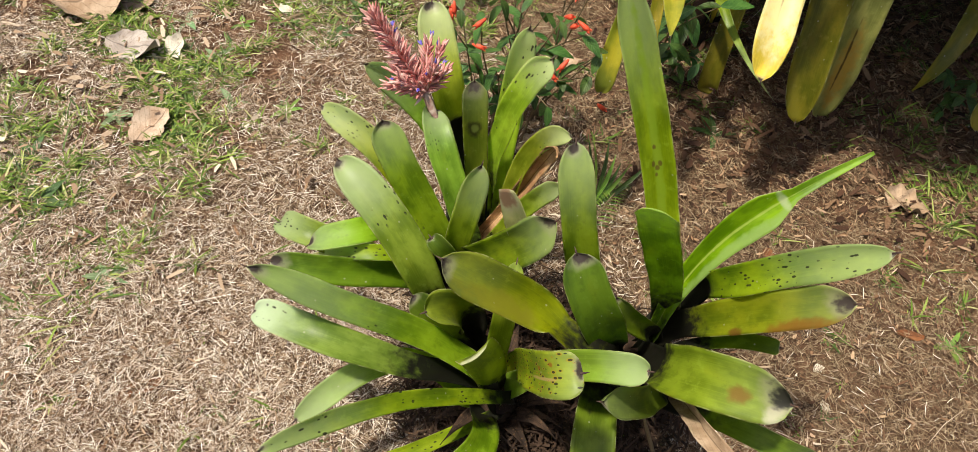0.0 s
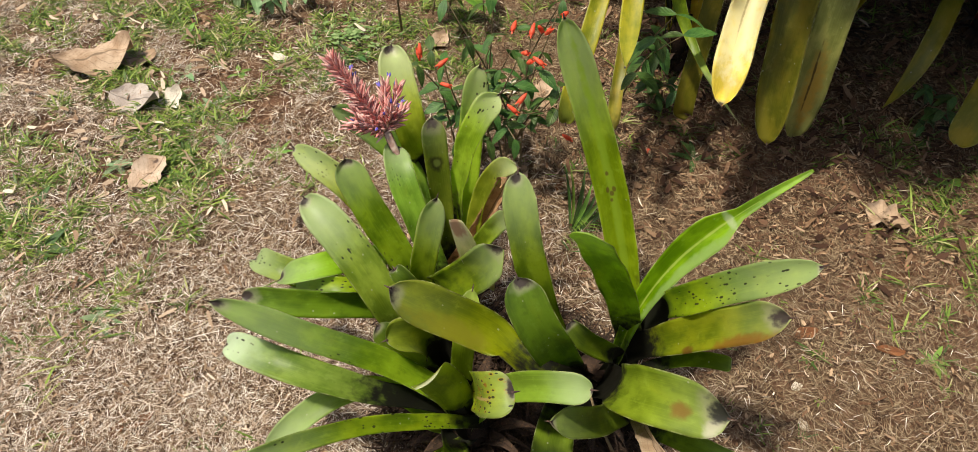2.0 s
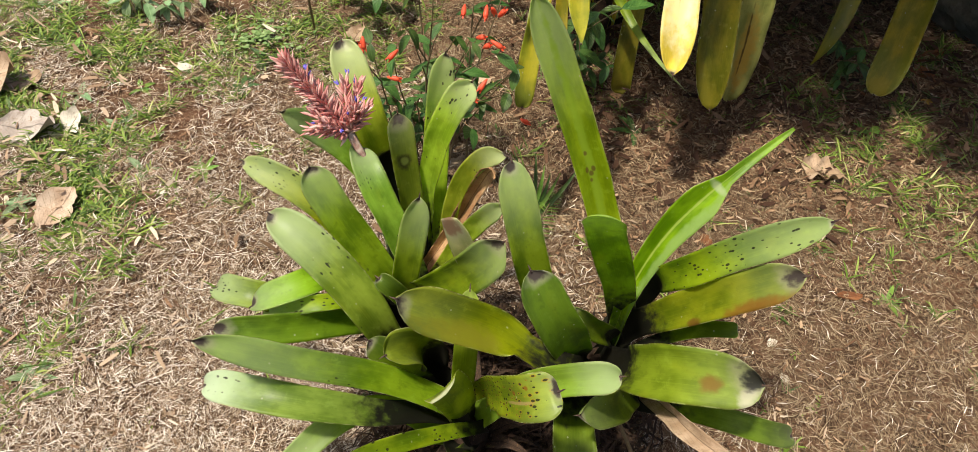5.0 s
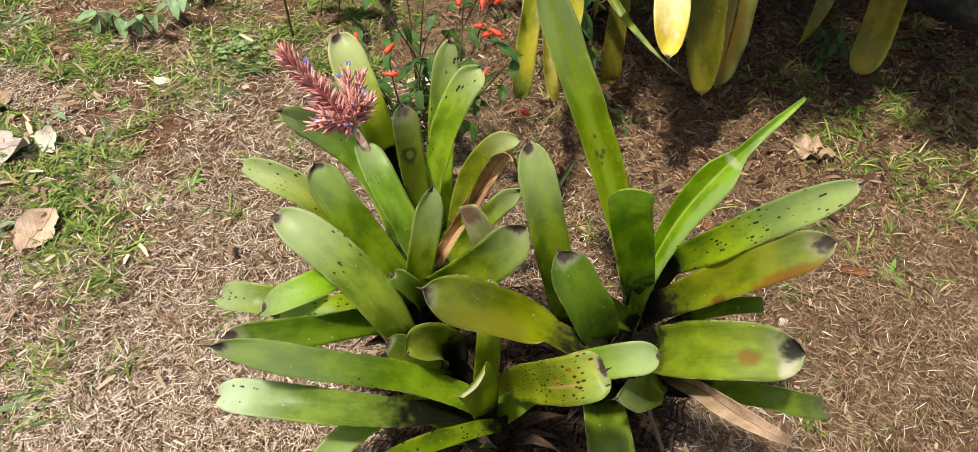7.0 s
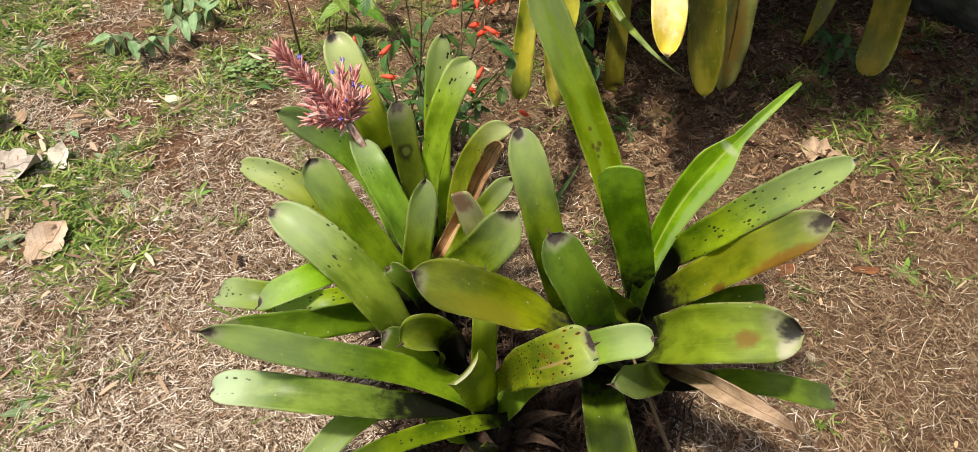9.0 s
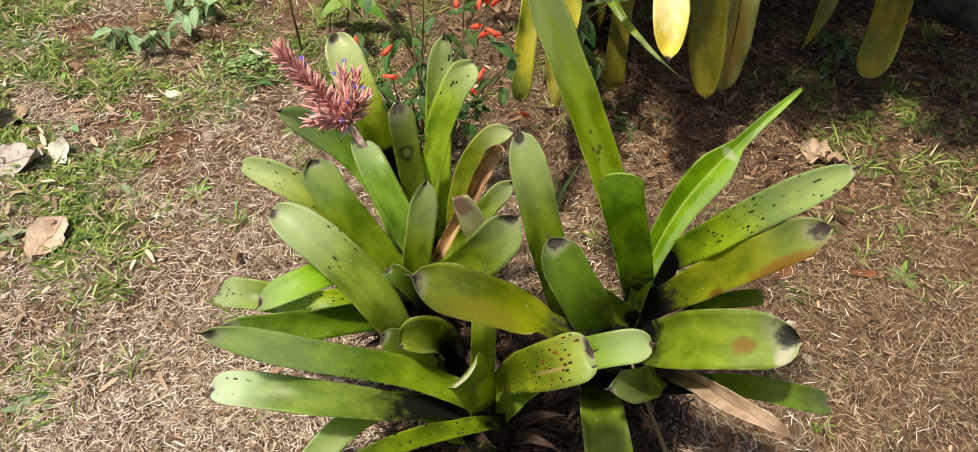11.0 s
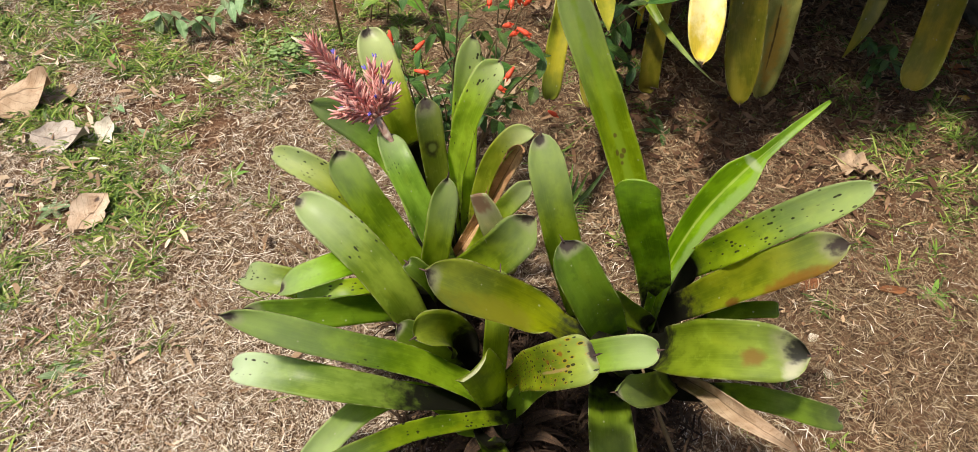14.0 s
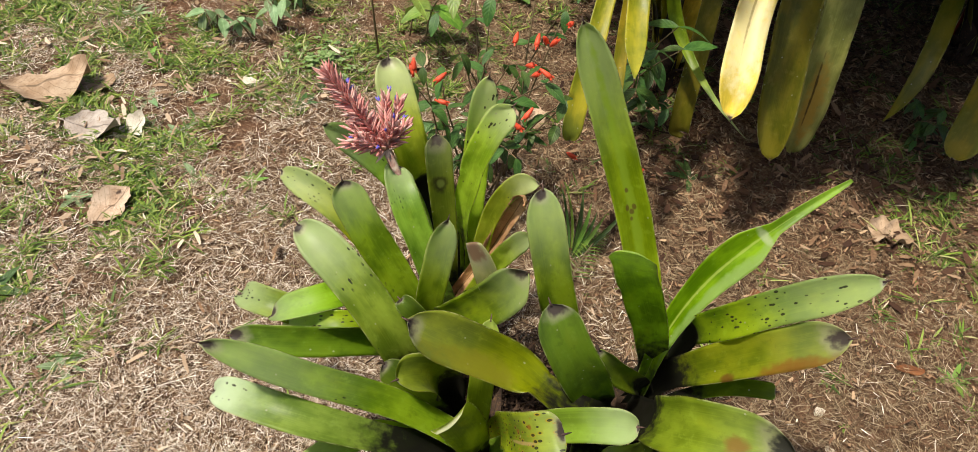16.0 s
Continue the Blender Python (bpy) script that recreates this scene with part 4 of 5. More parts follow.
strap_leaf(yellow_one, yellow_one_root, (0.469, 1.451, 0.741, 0.456, 1.359, 0.608, 0.439, 1.253, 0.535, 0.421, 1.136, 0.521), 0.046, (-0.09, -0.56, 0.82), 0.09, leaf_sallow, end='acute', seed=160)
strap_leaf(yellow_one, yellow_one_root, (0.438, 1.478, 0.694, 0.373, 1.256, 0.559, 0.317, 1.146, 0.451, 0.319, 1.139, 0.365), 0.042, (-0.02, -0.69, 0.72), 0.05, leaf_sallow, seed=155)
strap_leaf(yellow_one, yellow_one_root, (0.510, 1.605, 0.584, 0.492, 1.530, 0.338, 0.472, 1.422, 0.220, 0.452, 1.282, 0.232), 0.032, (-0.18, -0.71, 0.68), 0.00, leaf_sallow, seed=205)
strap_leaf(yellow_one, yellow_one_root, (0.747, 1.686, 0.624, 0.683, 1.509, 0.304, 0.653, 1.439, 0.139, 0.675, 1.471, 0.129), 0.053, (-0.45, -0.79, 0.41), 0.14, leaf_shade, end='cut', seed=218)
strap_leaf(yellow_one, yellow_one_root, (0.580, 1.520, 0.598, 0.591, 1.588, 0.410, 0.644, 1.485, 0.318, 0.725, 1.203, 0.314), 0.034, (-0.36, -0.71, 0.61), 0.01, leaf_plain, end='point', seed=156)

# leaves added to the old bromeliads, mostly out of view, arching back to cast shade
def more_leaves(e, root, count, seed, a0, a1, mats):
    rg = np.random.default_rng(seed)
    for i in range(count):
        a = a0 + (a1 - a0) * (i + rg.random() * 0.7) / count
        d = np.array([math.cos(a), math.sin(a), 0])
        l = rg.uniform(0.45, 0.75)
        h = rg.uniform(0.55, 0.95)
        p0 = np.asarray(root) + d * 0.06 + [0, 0, 0.2]
        p = [p0, p0 + d * l * 0.2 + [0, 0, h * 0.6], p0 + d * l * 0.65 + [0, 0, h * 0.85], p0 + d * l + [0, 0, h * rg.uniform(0.5, 0.8)]]
        strap_leaf(e, root, p, rg.uniform(0.06, 0.08), -d * 0.7 + [0, 0, 0.8], rg.uniform(-0.5, 0.5), mats[i % len(mats)], seed=seed * 50 + i)


more_leaves(yellow_one, yellow_one_root, 14, 21, 0.2, 3.0, (leaf_sallow, leaf_plain, leaf_shade))
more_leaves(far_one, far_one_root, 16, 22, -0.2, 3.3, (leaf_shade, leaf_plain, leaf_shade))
corner_one_root = (1.75, 2.0, 0.05)
corner_one = plant("bromeliad", corner_one_root, "big green bromeliad at the bed's end, coloured for deep shade")
stock(corner_one, 1.75, 2.0, 0.2, 6)
strap_leaf(corner_one, corner_one_root, (1.93, 2.1, 0.5, 1.95, 1.96, 0.5, 1.95, 1.84, 0.3, 1.94, 1.78, 0.05), 0.1, (-0.2, -0.9, 0.4), 0.1, leaf_red, end="acute", seed=71, label="dull dark red drooping leaf")
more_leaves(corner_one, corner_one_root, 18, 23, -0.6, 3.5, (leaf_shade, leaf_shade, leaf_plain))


# ---- the flower spike ----
def bract_material():
    k = Kit("pink_bract", 0.5, 0.35)
    isl = k.n.new("ShaderNodeNewGeometry").outputs["Random Per Island"]
    me = k.n.new("ShaderNodeUVMap")
    me.uv_map = "share"
    along = k.node("ShaderNodeSeparateXYZ", Vector=me.outputs[0]).outputs["Y"]
    col = k.colours(isl, [(0.0, (0.62, 0.24, 0.22)), (0.35, (0.75, 0.36, 0.33)), (0.7, (0.83, 0.49, 0.45)), (0.9, (0.86, 0.6, 0.55)), (1.0, (0.88, 0.72, 0.66))])
    col = k.mix(k.ramp(along, 0.3, 0.0, 0, 0.5), col, (0.7, 0.45, 0.4))
    col = k.mix(k.ramp(along, 0.9, 1.0, 0, 0.6), col, (0.16, 0.05, 0.05))
    k.put(k.p.inputs["Base Color"], col)
    k.thin(col, 0.32)
    return k.mat


bract_mat = bract_material()
kp = Kit("violet_petal", 0.5, 0.3)
kp.put(kp.p.inputs["Base Color"], kp.mix(kp.noise(kp.where(), 300.0), (0.09, 0.06, 0.5), (0.28, 0.24, 0.72)))
petal_mat = kp.thin((0.2, 0.16, 0.65, 1), 0.2).mat
ks = Kit("pale_stalk", 0.7, 0.25)
ks.put(ks.p.inputs["Base Color"], ks.mix(ks.ramp(ks.noise(ks.where(), 90.0), 0.35, 0.65), (0.3, 0.17, 0.14), (0.5, 0.4, 0.33)))
stalk_mat = ks.mat


def spindle(o, d, length, radius, sides=6):
    """A small pointed bud; along is kept for its colour."""
    d = unit(np.asarray(d, float))
    ref = np.array([0.3, 0.5, 0.8]) if abs(d[2]) < 0.9 else np.array([1.0, 0, 0])
    A = unit(np.cross(d, ref))
    B = np.cross(d, A)
    v, uv = [], []
    prof = ((0.0, 0.35), (0.25, 0.9), (0.5, 1.0), (0.78, 0.62), (1.0, 0.06))
    for t, r in prof:
        for j in range(sides):
            an = 2 * math.pi * j / sides
            v.append(o + d * length * t + (A * math.cos(an) + B * 0.65 * math.sin(an)) * radius * r)
            uv.append((j / sides, t))
    f = [(i * sides + j, i * sides + (j + 1) % sides, (i + 1) * sides + (j + 1) % sides, (i + 1) * sides + j) for i in range(len(prof) - 1) for j in range(sides)]
    return v, f, uv


def bud_branch(parent, a, b, rows, spread, length, seed, petals=1, shrink=0.75):
    """A side branch of the spike, set round with pointed buds; a few open petals near its end."""
    rg = np.random.default_rng(seed)
    a, b = np.asarray(a, float), np.asarray(b, float)
    axis = unit(b - a)
    A = unit(np.cross(axis, [0.2, 0.3, 0.9]))
    B = np.cross(axis, A)
    vs, fs, uvs, n = [], [], [], 0
    v, f = tube([a, (a + b) / 2, b], [0.004, 0.003, 0.002], 6)
    vs.append(v); fs += f; uvs += [(0.5, 0.3)] * len(v); n += len(v)
    ends = []
    for i in range(rows):
        t = (i + 0.4) / rows
        for j in range(4 if i % 2 else 3):
            an = i * 2.4 + j * 6.28 / (4 if i % 2 else 3) + rg.normal(0, 0.2)
            out = A * math.cos(an) + B * math.sin(an)
            d = unit(axis * (0.75 + 0.6 * t) + out * spread * (1.05 - 0.55 * t) + rg.normal(0, 0.2, 3))
            l = length * rg.uniform(0.8, 1.15) * (1 - (1 - shrink) * t)
            o = a + (b - a) * t + out * 0.003
            v, f, uv = spindle(o, d, l, rg.uniform(0.0025, 0.0039))
            vs.append(np.array(v)); fs += [tuple(x + n for x in q) for q in f]; uvs += uv; n += len(v)
            if t > 0.35:
                ends.append((o + d * l * 0.95, d))
    branch = part("spike_branch", mesh_of("spike_branch", np.vstack(vs), fs, True, {"share": uvs}), bract_mat, parent)
    for q in rg.permutation(len(ends))[:petals]:
        o, d = ends[q]
        pieces = []
        for j in range(3):
            pieces.append(spindle(o - d * 0.003, d + rg.normal(0, 0.25, 3), rg.uniform(0.009, 0.013), 0.0024, 5)[:2])
        part("petal", mesh_of("petal", *joined(pieces)), petal_mat, parent, "violet-blue petals")
    return branch


q0, q1 = np.array([-0.03, 0.942, 0.515]), np.array([-0.128, 0.987, 0.652])
spike = part("flower_spike", mesh_of("flower_spike", *tube(bezier([(0.05, 0.84, 0.2), (0.04, 0.86, 0.38), (-0.01, 0.92, 0.47), q0], np.linspace(0, 1, 12)), [0.009] * 6 + [0.0075] * 6, 8)), stalk_mat, flowering_one, "pink flower spike with small violet petals on a pale stalk")
bud_branch(spike, q0 + (q1 - q0) * 0.05, q0 + (q1 - q0) * 0.9, 62, 1.6, 0.029, 31, 3, 0.85)
for end, rows, seed, pet in (((0.0, 1.0, 0.598), 8, 32, 2), ((-0.012, 0.935, 0.592), 8, 33, 2), ((-0.03, 0.99, 0.612), 8, 37, 2), ((-0.108, 0.912, 0.556), 8, 34, 2), ((-0.085, 0.90, 0.58), 7, 35, 1), ((-0.1, 0.95, 0.565), 8, 36, 1), ((0.012, 0.965, 0.56), 6, 38, 1)):
    bud_branch(spike, q0, np.asarray(end) * 0.82 + q0 * 0.18, rows + 5, 0.85, 0.025, seed, pet)
for e in (flowering_one, front_one, side_one, far_one, yellow_one, corner_one):
    hang(e)


# ---- broad-leaved plants ----
def blade(o, d, up, length, width, droop=0.25, fold=0.25, rows=7):
    """A pointed oval leaf blade; verts and faces."""
    d, up = unit(np.asarray(d, float)), np.asarray(up, float)
    sd = unit(np.cross(d, up))
    nn = np.cross(sd, d)
    v = []
    for i in range(rows):
        t = i / (rows - 1)
        w = width / 2 * (math.sin(math.pi * min(1, t * 0.94 + 0.03)) ** 0.8) * (1.15 - 0.35 * t)
        c = np.asarray(o) + d * length * t - nn * droop * length * t * t
        v += [c - sd * w + nn * w * fold, c, c + sd * w + nn * w * fold]
    f = []
    for i in range(rows - 1):
        a = i * 3
        f += [(a, a + 3, a + 4, a + 1), (a + 1, a + 4, a + 5, a + 2)]
    return v, f


def blade_share(rows=7):
    """The place across and along a blade, for its veins."""
    return {"share": [(j / 2, i / (rows - 1)) for i in range(rows) for j in range(3)]}


def green_leaf_material(name, light, deep, rough=0.42):
    k = Kit(name, rough, 0.5)
    rnd = k.n.new("ShaderNodeObjectInfo").outputs["Random"]
    big = k.noise(k.where(), 40.0, 3.0)
    fine = k.noise(k.where(), 420.0, 2.0)
    col = k.mix(k.ramp(big, 0.3, 0.7), deep, light)
    hue = k.node("ShaderNodeHueSaturation", Color=col)
    k.put(hue.inputs["Hue"], k.ramp(rnd, 0, 1, 0.475, 0.515))
    k.put(hue.inputs["Value"], k.ramp(rnd, 0, 1, 0.75, 1.25))
    me = k.n.new("ShaderNodeUVMap")
    me.uv_map = "share"
    xy = k.node("ShaderNodeSeparateXYZ", Vector=me.outputs[0])
    off = k.math("ABSOLUTE", k.math("SUBTRACT", xy.outputs["X"], 0.5))
    side = k.math("ABSOLUTE", k.math("SINE", k.math("MULTIPLY", k.math("SUBTRACT", xy.outputs["Y"], k.math("MULTIPLY", off, 0.55)), 22.0)))
    vein = k.math("MAXIMUM", k.ramp(off, 0.05, 0.015), k.math("MULTIPLY", k.ramp(side, 0.2, 0.04), 0.55))
    k.put(k.p.inputs["Base Color"], k.mix(k.math("MULTIPLY", vein, 0.45), hue.outputs[0], tuple(min(1, c * 1.8 + 0.03) for c in light)))
    k.bump(k.math("SUBTRACT", fine, k.math("MULTIPLY", side, 1.2)), 0.35, 0.002)
    k.thin(hue.outputs[0], 0.28)
    return k.mat


shrub_leaf = green_leaf_material("shrub_leaf", (0.075, 0.155, 0.03), (0.032, 0.085, 0.016))
blue_leaf = green_leaf_material("blue_green_leaf", (0.26, 0.38, 0.19), (0.15, 0.26, 0.1))
lime_leaf = green_leaf_material("lime_leaf", (0.2, 0.33, 0.05), (0.12, 0.24, 0.03))
kr = Kit("scarlet_petal", 0.45, 0.35)
kr.put(kr.p.inputs["Base Color"], kr.mix(kr.noise(kr.where(), 120.0), (0.72, 0.05, 0.02), (0.85, 0.16, 0.08)))
scarlet_mat = kr.thin((0.8, 0.12, 0.06, 1), 0.25).mat
kt = Kit("twig", 0.85, 0.2)
kt.put(kt.p.inputs["Base Color"], kt.mix(kt.noise(kt.where(), 160.0), (0.1, 0.065, 0.035), (0.24, 0.19, 0.11)))
twig_mat = kt.mat


def flower(parent, at, seed, size=0.025):
    """A narrow scarlet tube that opens at its mouth."""
    rg = np.random.default_rng(seed)
    d = unit(np.array([rg.normal(0, 0.8), -0.4 + rg.normal(0, 0.5), rg.normal(-0.2, 0.5)]))
    o = np.asarray(at) - d * size / 2
    pieces = [tube([o, o + d * size * 0.3, o + d * size * 0.75, o + d * size], [0.0018, 0.004, 0.0055, 0.0042], 8)]
    A = unit(np.cross(d, [0.1, 0.2, 0.97]))
    B = np.cross(d, A)
    for j in range(4):
        out = A * math.cos(j * 1.57) + B * math.sin(j * 1.57)
        pieces.append(blade(o + d * size * 0.9 + out * 0.002, d + out * 0.6, out, size * 0.36, 0.0045, 0.2, 0.2, 4))
    return part("flower", mesh_of("flower", *joined(pieces)), scarlet_mat, parent, "scarlet tubular flower")


def shrub(name, base, ends, label, leaf_mat, leaf=(0.035, 0.062), per=5, seed=50, category="shrub", flowers=(), stem=0.0022, spread=0.05):
    e = plant(name, (base[0], base[1], 0), label, category, "")
    rg = np.random.default_rng(seed)
    for end in ends:
        end = np.asarray(end, float)
        b0 = np.asarray(base, float) + [rg.normal(0, spread), rg.normal(0, spread), 0]
        mid = (b0 + end) / 2 + [rg.normal(0, 0.02), rg.normal(0, 0.02), 0.05]
        line = bezier([b0, b0 * 0.5 + mid * 0.5 + [0, 0, 0.06], mid, end], np.linspace(0, 1, 10))
        part("stem", mesh_of("stem", *tube(line, np.linspace(stem * 1.5, stem * 0.5, 10), 5)), twig_mat, e)
        for i in range(per):
            t = 0.45 + 0.55 * i / max(1, per - 1)
            at = line[min(9, int(t * 9))]
            for sg in (1, -1):
                a = i * 1.57 + rg.normal(0, 0.4) + (0 if sg > 0 else math.pi)
                d = np.array([math.cos(a), math.sin(a), rg.uniform(-1.0, 0.25)])
                l = rg.uniform(*leaf)
                part("leaf", mesh_of("leaf", *blade(at, d, (rg.normal(0, 0.2), rg.normal(0, 0.2), 1), l, l * rg.uniform(0.42, 0.55), rg.uniform(0.1, 0.45)), True, blade_share()), leaf_mat, e)
    for i, at in enumerate(flowers):
        flower(e, at, seed * 7 + i)
    hang(e)
    return e


shrub("flowering_shrub", (0.15, 1.42, 0.0),
      [(0.0, 1.21, 0.46), (0.06, 1.17, 0.50), (0.10, 1.28, 0.48), (0.16, 1.22, 0.53), (0.21, 1.15, 0.53), (0.25, 1.11, 0.53), (0.29, 1.10, 0.5), (0.16, 1.33, 0.58), (0.3, 1.28, 0.58), (0.21, 1.12, 0.34), (0.05, 1.4, 0.5), (0.26, 1.4, 0.6), (0.1, 1.2, 0.36), (0.3, 1.2, 0.36), (0.02, 1.32, 0.42), (0.36, 1.22, 0.46), (0.2, 1.3, 0.44), (0.12, 1.46, 0.62), (0.34, 1.36, 0.6), (-0.03, 1.3, 0.3), (0.15, 1.18, 0.28)],
      "low shrub with dark green leaves and scarlet tubular flowers", shrub_leaf, (0.034, 0.058), per=4, seed=51,
      flowers=[(0.06, 1.152, 0.513), (0.058, 1.183, 0.433), (0.22, 1.129, 0.556), (0.246, 1.103, 0.558), (0.006, 1.225, 0.491), (0.002, 1.235, 0.468), (0.219, 1.069, 0.494), (0.2, 1.2, 0.57), (0.235, 1.16, 0.59), (0.25, 1.17, 0.585), (0.265, 1.165, 0.58), (0.3, 1.2, 0.6), (0.23, 1.115, 0.545), (0.32, 1.12, 0.35), (0.2, 1.09, 0.45)])
for i, (x, y, tall) in enumerate(((-0.66, 2.11, 0.07), (-0.54, 2.06, 0.1), (-0.46, 2.13, 0.13), (-0.4, 2.26, 0.1), (-0.3, 2.34, 0.12), (-0.18, 2.4, 0.12), (-0.5, 2.3, 0.09))):
    shrub("weed", (x, y, 0.0), [(x + 0.03, y - 0.03, tall), (x - 0.035, y + 0.01, tall * 0.8)], "broad-leaved weed with veined blue-green leaves on the lawn", blue_leaf, (0.045, 0.075), 2, 520 + i, "weed", spread=0.012)
shrub("seedling", (0.0, 2.12, 0.0), [(-0.02, 2.0, 0.2), (0.1, 2.05, 0.22)], "seedling with long bright lime-green leaves", lime_leaf, (0.08, 0.12), 2, 54, "seedling")
shrub("fern", (1.42, 1.62, 0.0), [(1.37, 1.52, 0.06), (1.42, 1.53, 0.1), (1.36, 1.58, 0.14), (1.45, 1.58, 0.12)], "small fern with divided green fronds in shade", shrub_leaf, (0.03, 0.045), 6, 55, "fern", spread=0.02)
shrub("seedling", (0.62, 1.62, 0.0), [(0.6, 1.56, 0.08), (0.68, 1.6, 0.1), (0.62, 1.66, 0.09)], "small green seedling in leaf litter", shrub_leaf, (0.035, 0.055), 3, 56, "seedling", spread=0.015)
shrub("vine", (0.62, 1.75, 0.0), [(0.52, 1.33, 0.46), (0.56, 1.36, 0.5), (0.6, 1.4, 0.42), (0.5, 1.36, 0.34)], "thin vine with pointed green leaves among yellow leaves", shrub_leaf, (0.05, 0.08), 3, 57, "vine")


def rosette(x, y, count, size, mat, label, seed):
    """A small weed: pointed leaves spreading low from one root."""
    e = plant("weed", (x, y, 0), label, "weed", "small weeds on the lawn")
    rg = np.random.default_rng(seed)
    o = np.array([x, y, ground_z(x, y) + 0.004])
    for i in range(count):
        a = 6.28 * i / count + rg.normal(0, 0.3)
        d = np.array([math.cos(a), math.sin(a), rg.uniform(0.15, 0.7)])
        l = size * rg.uniform(0.7, 1.2)
        part("leaf", mesh_of("leaf", *blade(o, d, (0, 0, 1), l, l * rg.uniform(0.24, 0.42), rg.uniform(0.2, 0.5), 0.3), True, blade_share()), mat, e)
    hang(e)


WEEDS = ((-0.5, 1.78), (-0.66, 1.6), (-0.34, 1.72), (-0.42, 1.4), (-0.57, 1.42), (-0.28, 1.85), (-0.83, 1.95), (-0.95, 2.2), (-0.68, 2.05), (-0.62, 1.75), (-0.85, 1.35), (-0.92, 1.05), (-0.18, 1.6), (-0.78, 1.75), (-1.0, 1.2), (1.4, 1.35), (1.55, 1.2), (0.72, 1.42), (1.15, 0.8), (-0.7, 0.85))
for i, (x, y) in enumerate(WEEDS):
    rosette(x, y, 5 + i % 4, 0.042 + 0.008 * (i % 3), (lime_leaf, blue_leaf, shrub_leaf)[i % 3], "small green weed growing flat on the lawn", 400 + i)


def clover(x, y, r, seed):
    rg = np.random.default_rng(seed)
    pieces = []
    for _ in range(80):
        a, q = rg.uniform(0, 6.28), r * abs(rg.normal(0, 0.75))
        px, py = x + q * math.cos(a) * 1.3, y + q * math.sin(a)
        for j in range(3):
            t = j * 2.09 + a
            pieces.append(blade((px, py, ground_z(px, py) + rg.uniform(0.012, 0.03)), (math.cos(t), math.sin(t), 0.15), (rg.normal(0, 0.2), rg.normal(0, 0.2), 1), rg.uniform(0.009, 0.017), 0.011, 0.2, 0.2, 4))
    ob = part("clover", mesh_of("clover", *joined(pieces)), clover_mat, None)
    tagged(ob, "low mat of pale green clover leaves on the lawn", "clover", kind="stuff")


clover(-0.3, 1.95, 0.065, 61)


# ---- fallen leaves and litter ----
def fallen_leaf(name, x, y, length, width, yaw, mat, label, curl=0.3, lift=0.01, lobes=0.0, seed=0, tip=(0.0, 0.0), ridge=0.0):
    """A dry leaf lying on the ground: a wavy-edged blade with a raised midrib, side veins and curled edges."""
    rg = np.random.default_rng(seed + 5)
    n, m = 21, 11
    ph = rg.random(4) * 6.28
    v = []
    for lay in (0, 1):
        for i in range(n):
            t = i / (n - 1)
            w = width / 2 * (math.sin(math.pi * (0.03 + 0.95 * t)) ** 0.7) * (1 + lobes * math.sin(t * 19 + ph[0]) + 0.05 * math.sin(t * 47 + ph[1]))
            for j in range(m):
                u = j / (m - 1) * 2 - 1
                px = (t - 0.5) * length
                py = u * w
                z = curl * width * (0.5 * u * u * (0.6 + 0.5 * math.sin(t * 5 + ph[2] + u)) + 0.45 * (t - 0.5) ** 2 * 2) + 0.02 * width * math.cos(u * 9 - t * 26) * (1 - abs(u)) + 0.05 * width * math.sin(t * 9 + u * 3 + ph[3])
                z += ridge * width * abs(u) * math.sin(math.pi * t) + 0.02 * width * math.exp(-(u * 9) ** 2) + px * tip[0] + py * tip[1]
                v.append((px, py, z + lift + (0.0 if lay == 0 else -0.0009)))
    f = []
    for i in range(n - 1):
        for j in range(m - 1):
            a = i * m + j
            f.append((a, a + m, a + m + 1, a + 1))
            f.append((a + n * m, a + n * m + 1, a + n * m + m + 1, a + n * m + m))
    share = [(j / (m - 1), i / (n - 1)) for _ in (0, 1) for i in range(n) for j in range(m)]
    ob = new(name, mesh_of(name, v, f, True, {"share": share}))
    ob.data.materials.append(mat)
    low = min(q[2] for q in v)
    ob.matrix_world = pose(x, y, ground_z(x, y) + 0.006 - low, 0, 0, yaw)
    part("leaf_stalk", mesh_of("leaf_stalk", *tube([(-length * 0.5, 0, lift + curl * width * 0.22 - low * 0), (-length * 0.58, 0.004, lift + curl * width * 0.2), (-length * 0.68, 0.012, lift + curl * width * 0.12)], [0.0016, 0.0014, 0.0012], 5)), mat, ob)
    return tagged(ob, label, "fallen leaf")


fallen_leaf("fallen_leaf", -1.05, 1.77, 0.23, 0.14, 18, dead_tan, "large curled tan dead leaf lying on grass", 0.45, 0.03, 0.1, 1, (0.05, 0.14), -0.22)
fallen_leaf("fallen_leaf", -0.945, 1.8, 0.12, 0.075, 20, dead_tan, "smaller folded tan dead leaf beside a large one", 0.5, 0.03, 0.1, 21, (0.0, 0.15), -0.2)
fallen_leaf("fallen_leaf", -0.88, 1.60, 0.16, 0.1, -10, dead_grey, "grey-brown curled dead leaf on grass", 0.55, 0.02, 0.14, 2, (0.1, 0.2), -0.25)
fallen_leaf("fallen_leaf", -0.785, 1.6, 0.09, 0.06, 40, pale_scrap, "bleached white piece of dead leaf on grass", 0.7, 0.02, 0.2, 3, (0.35, 0.25))
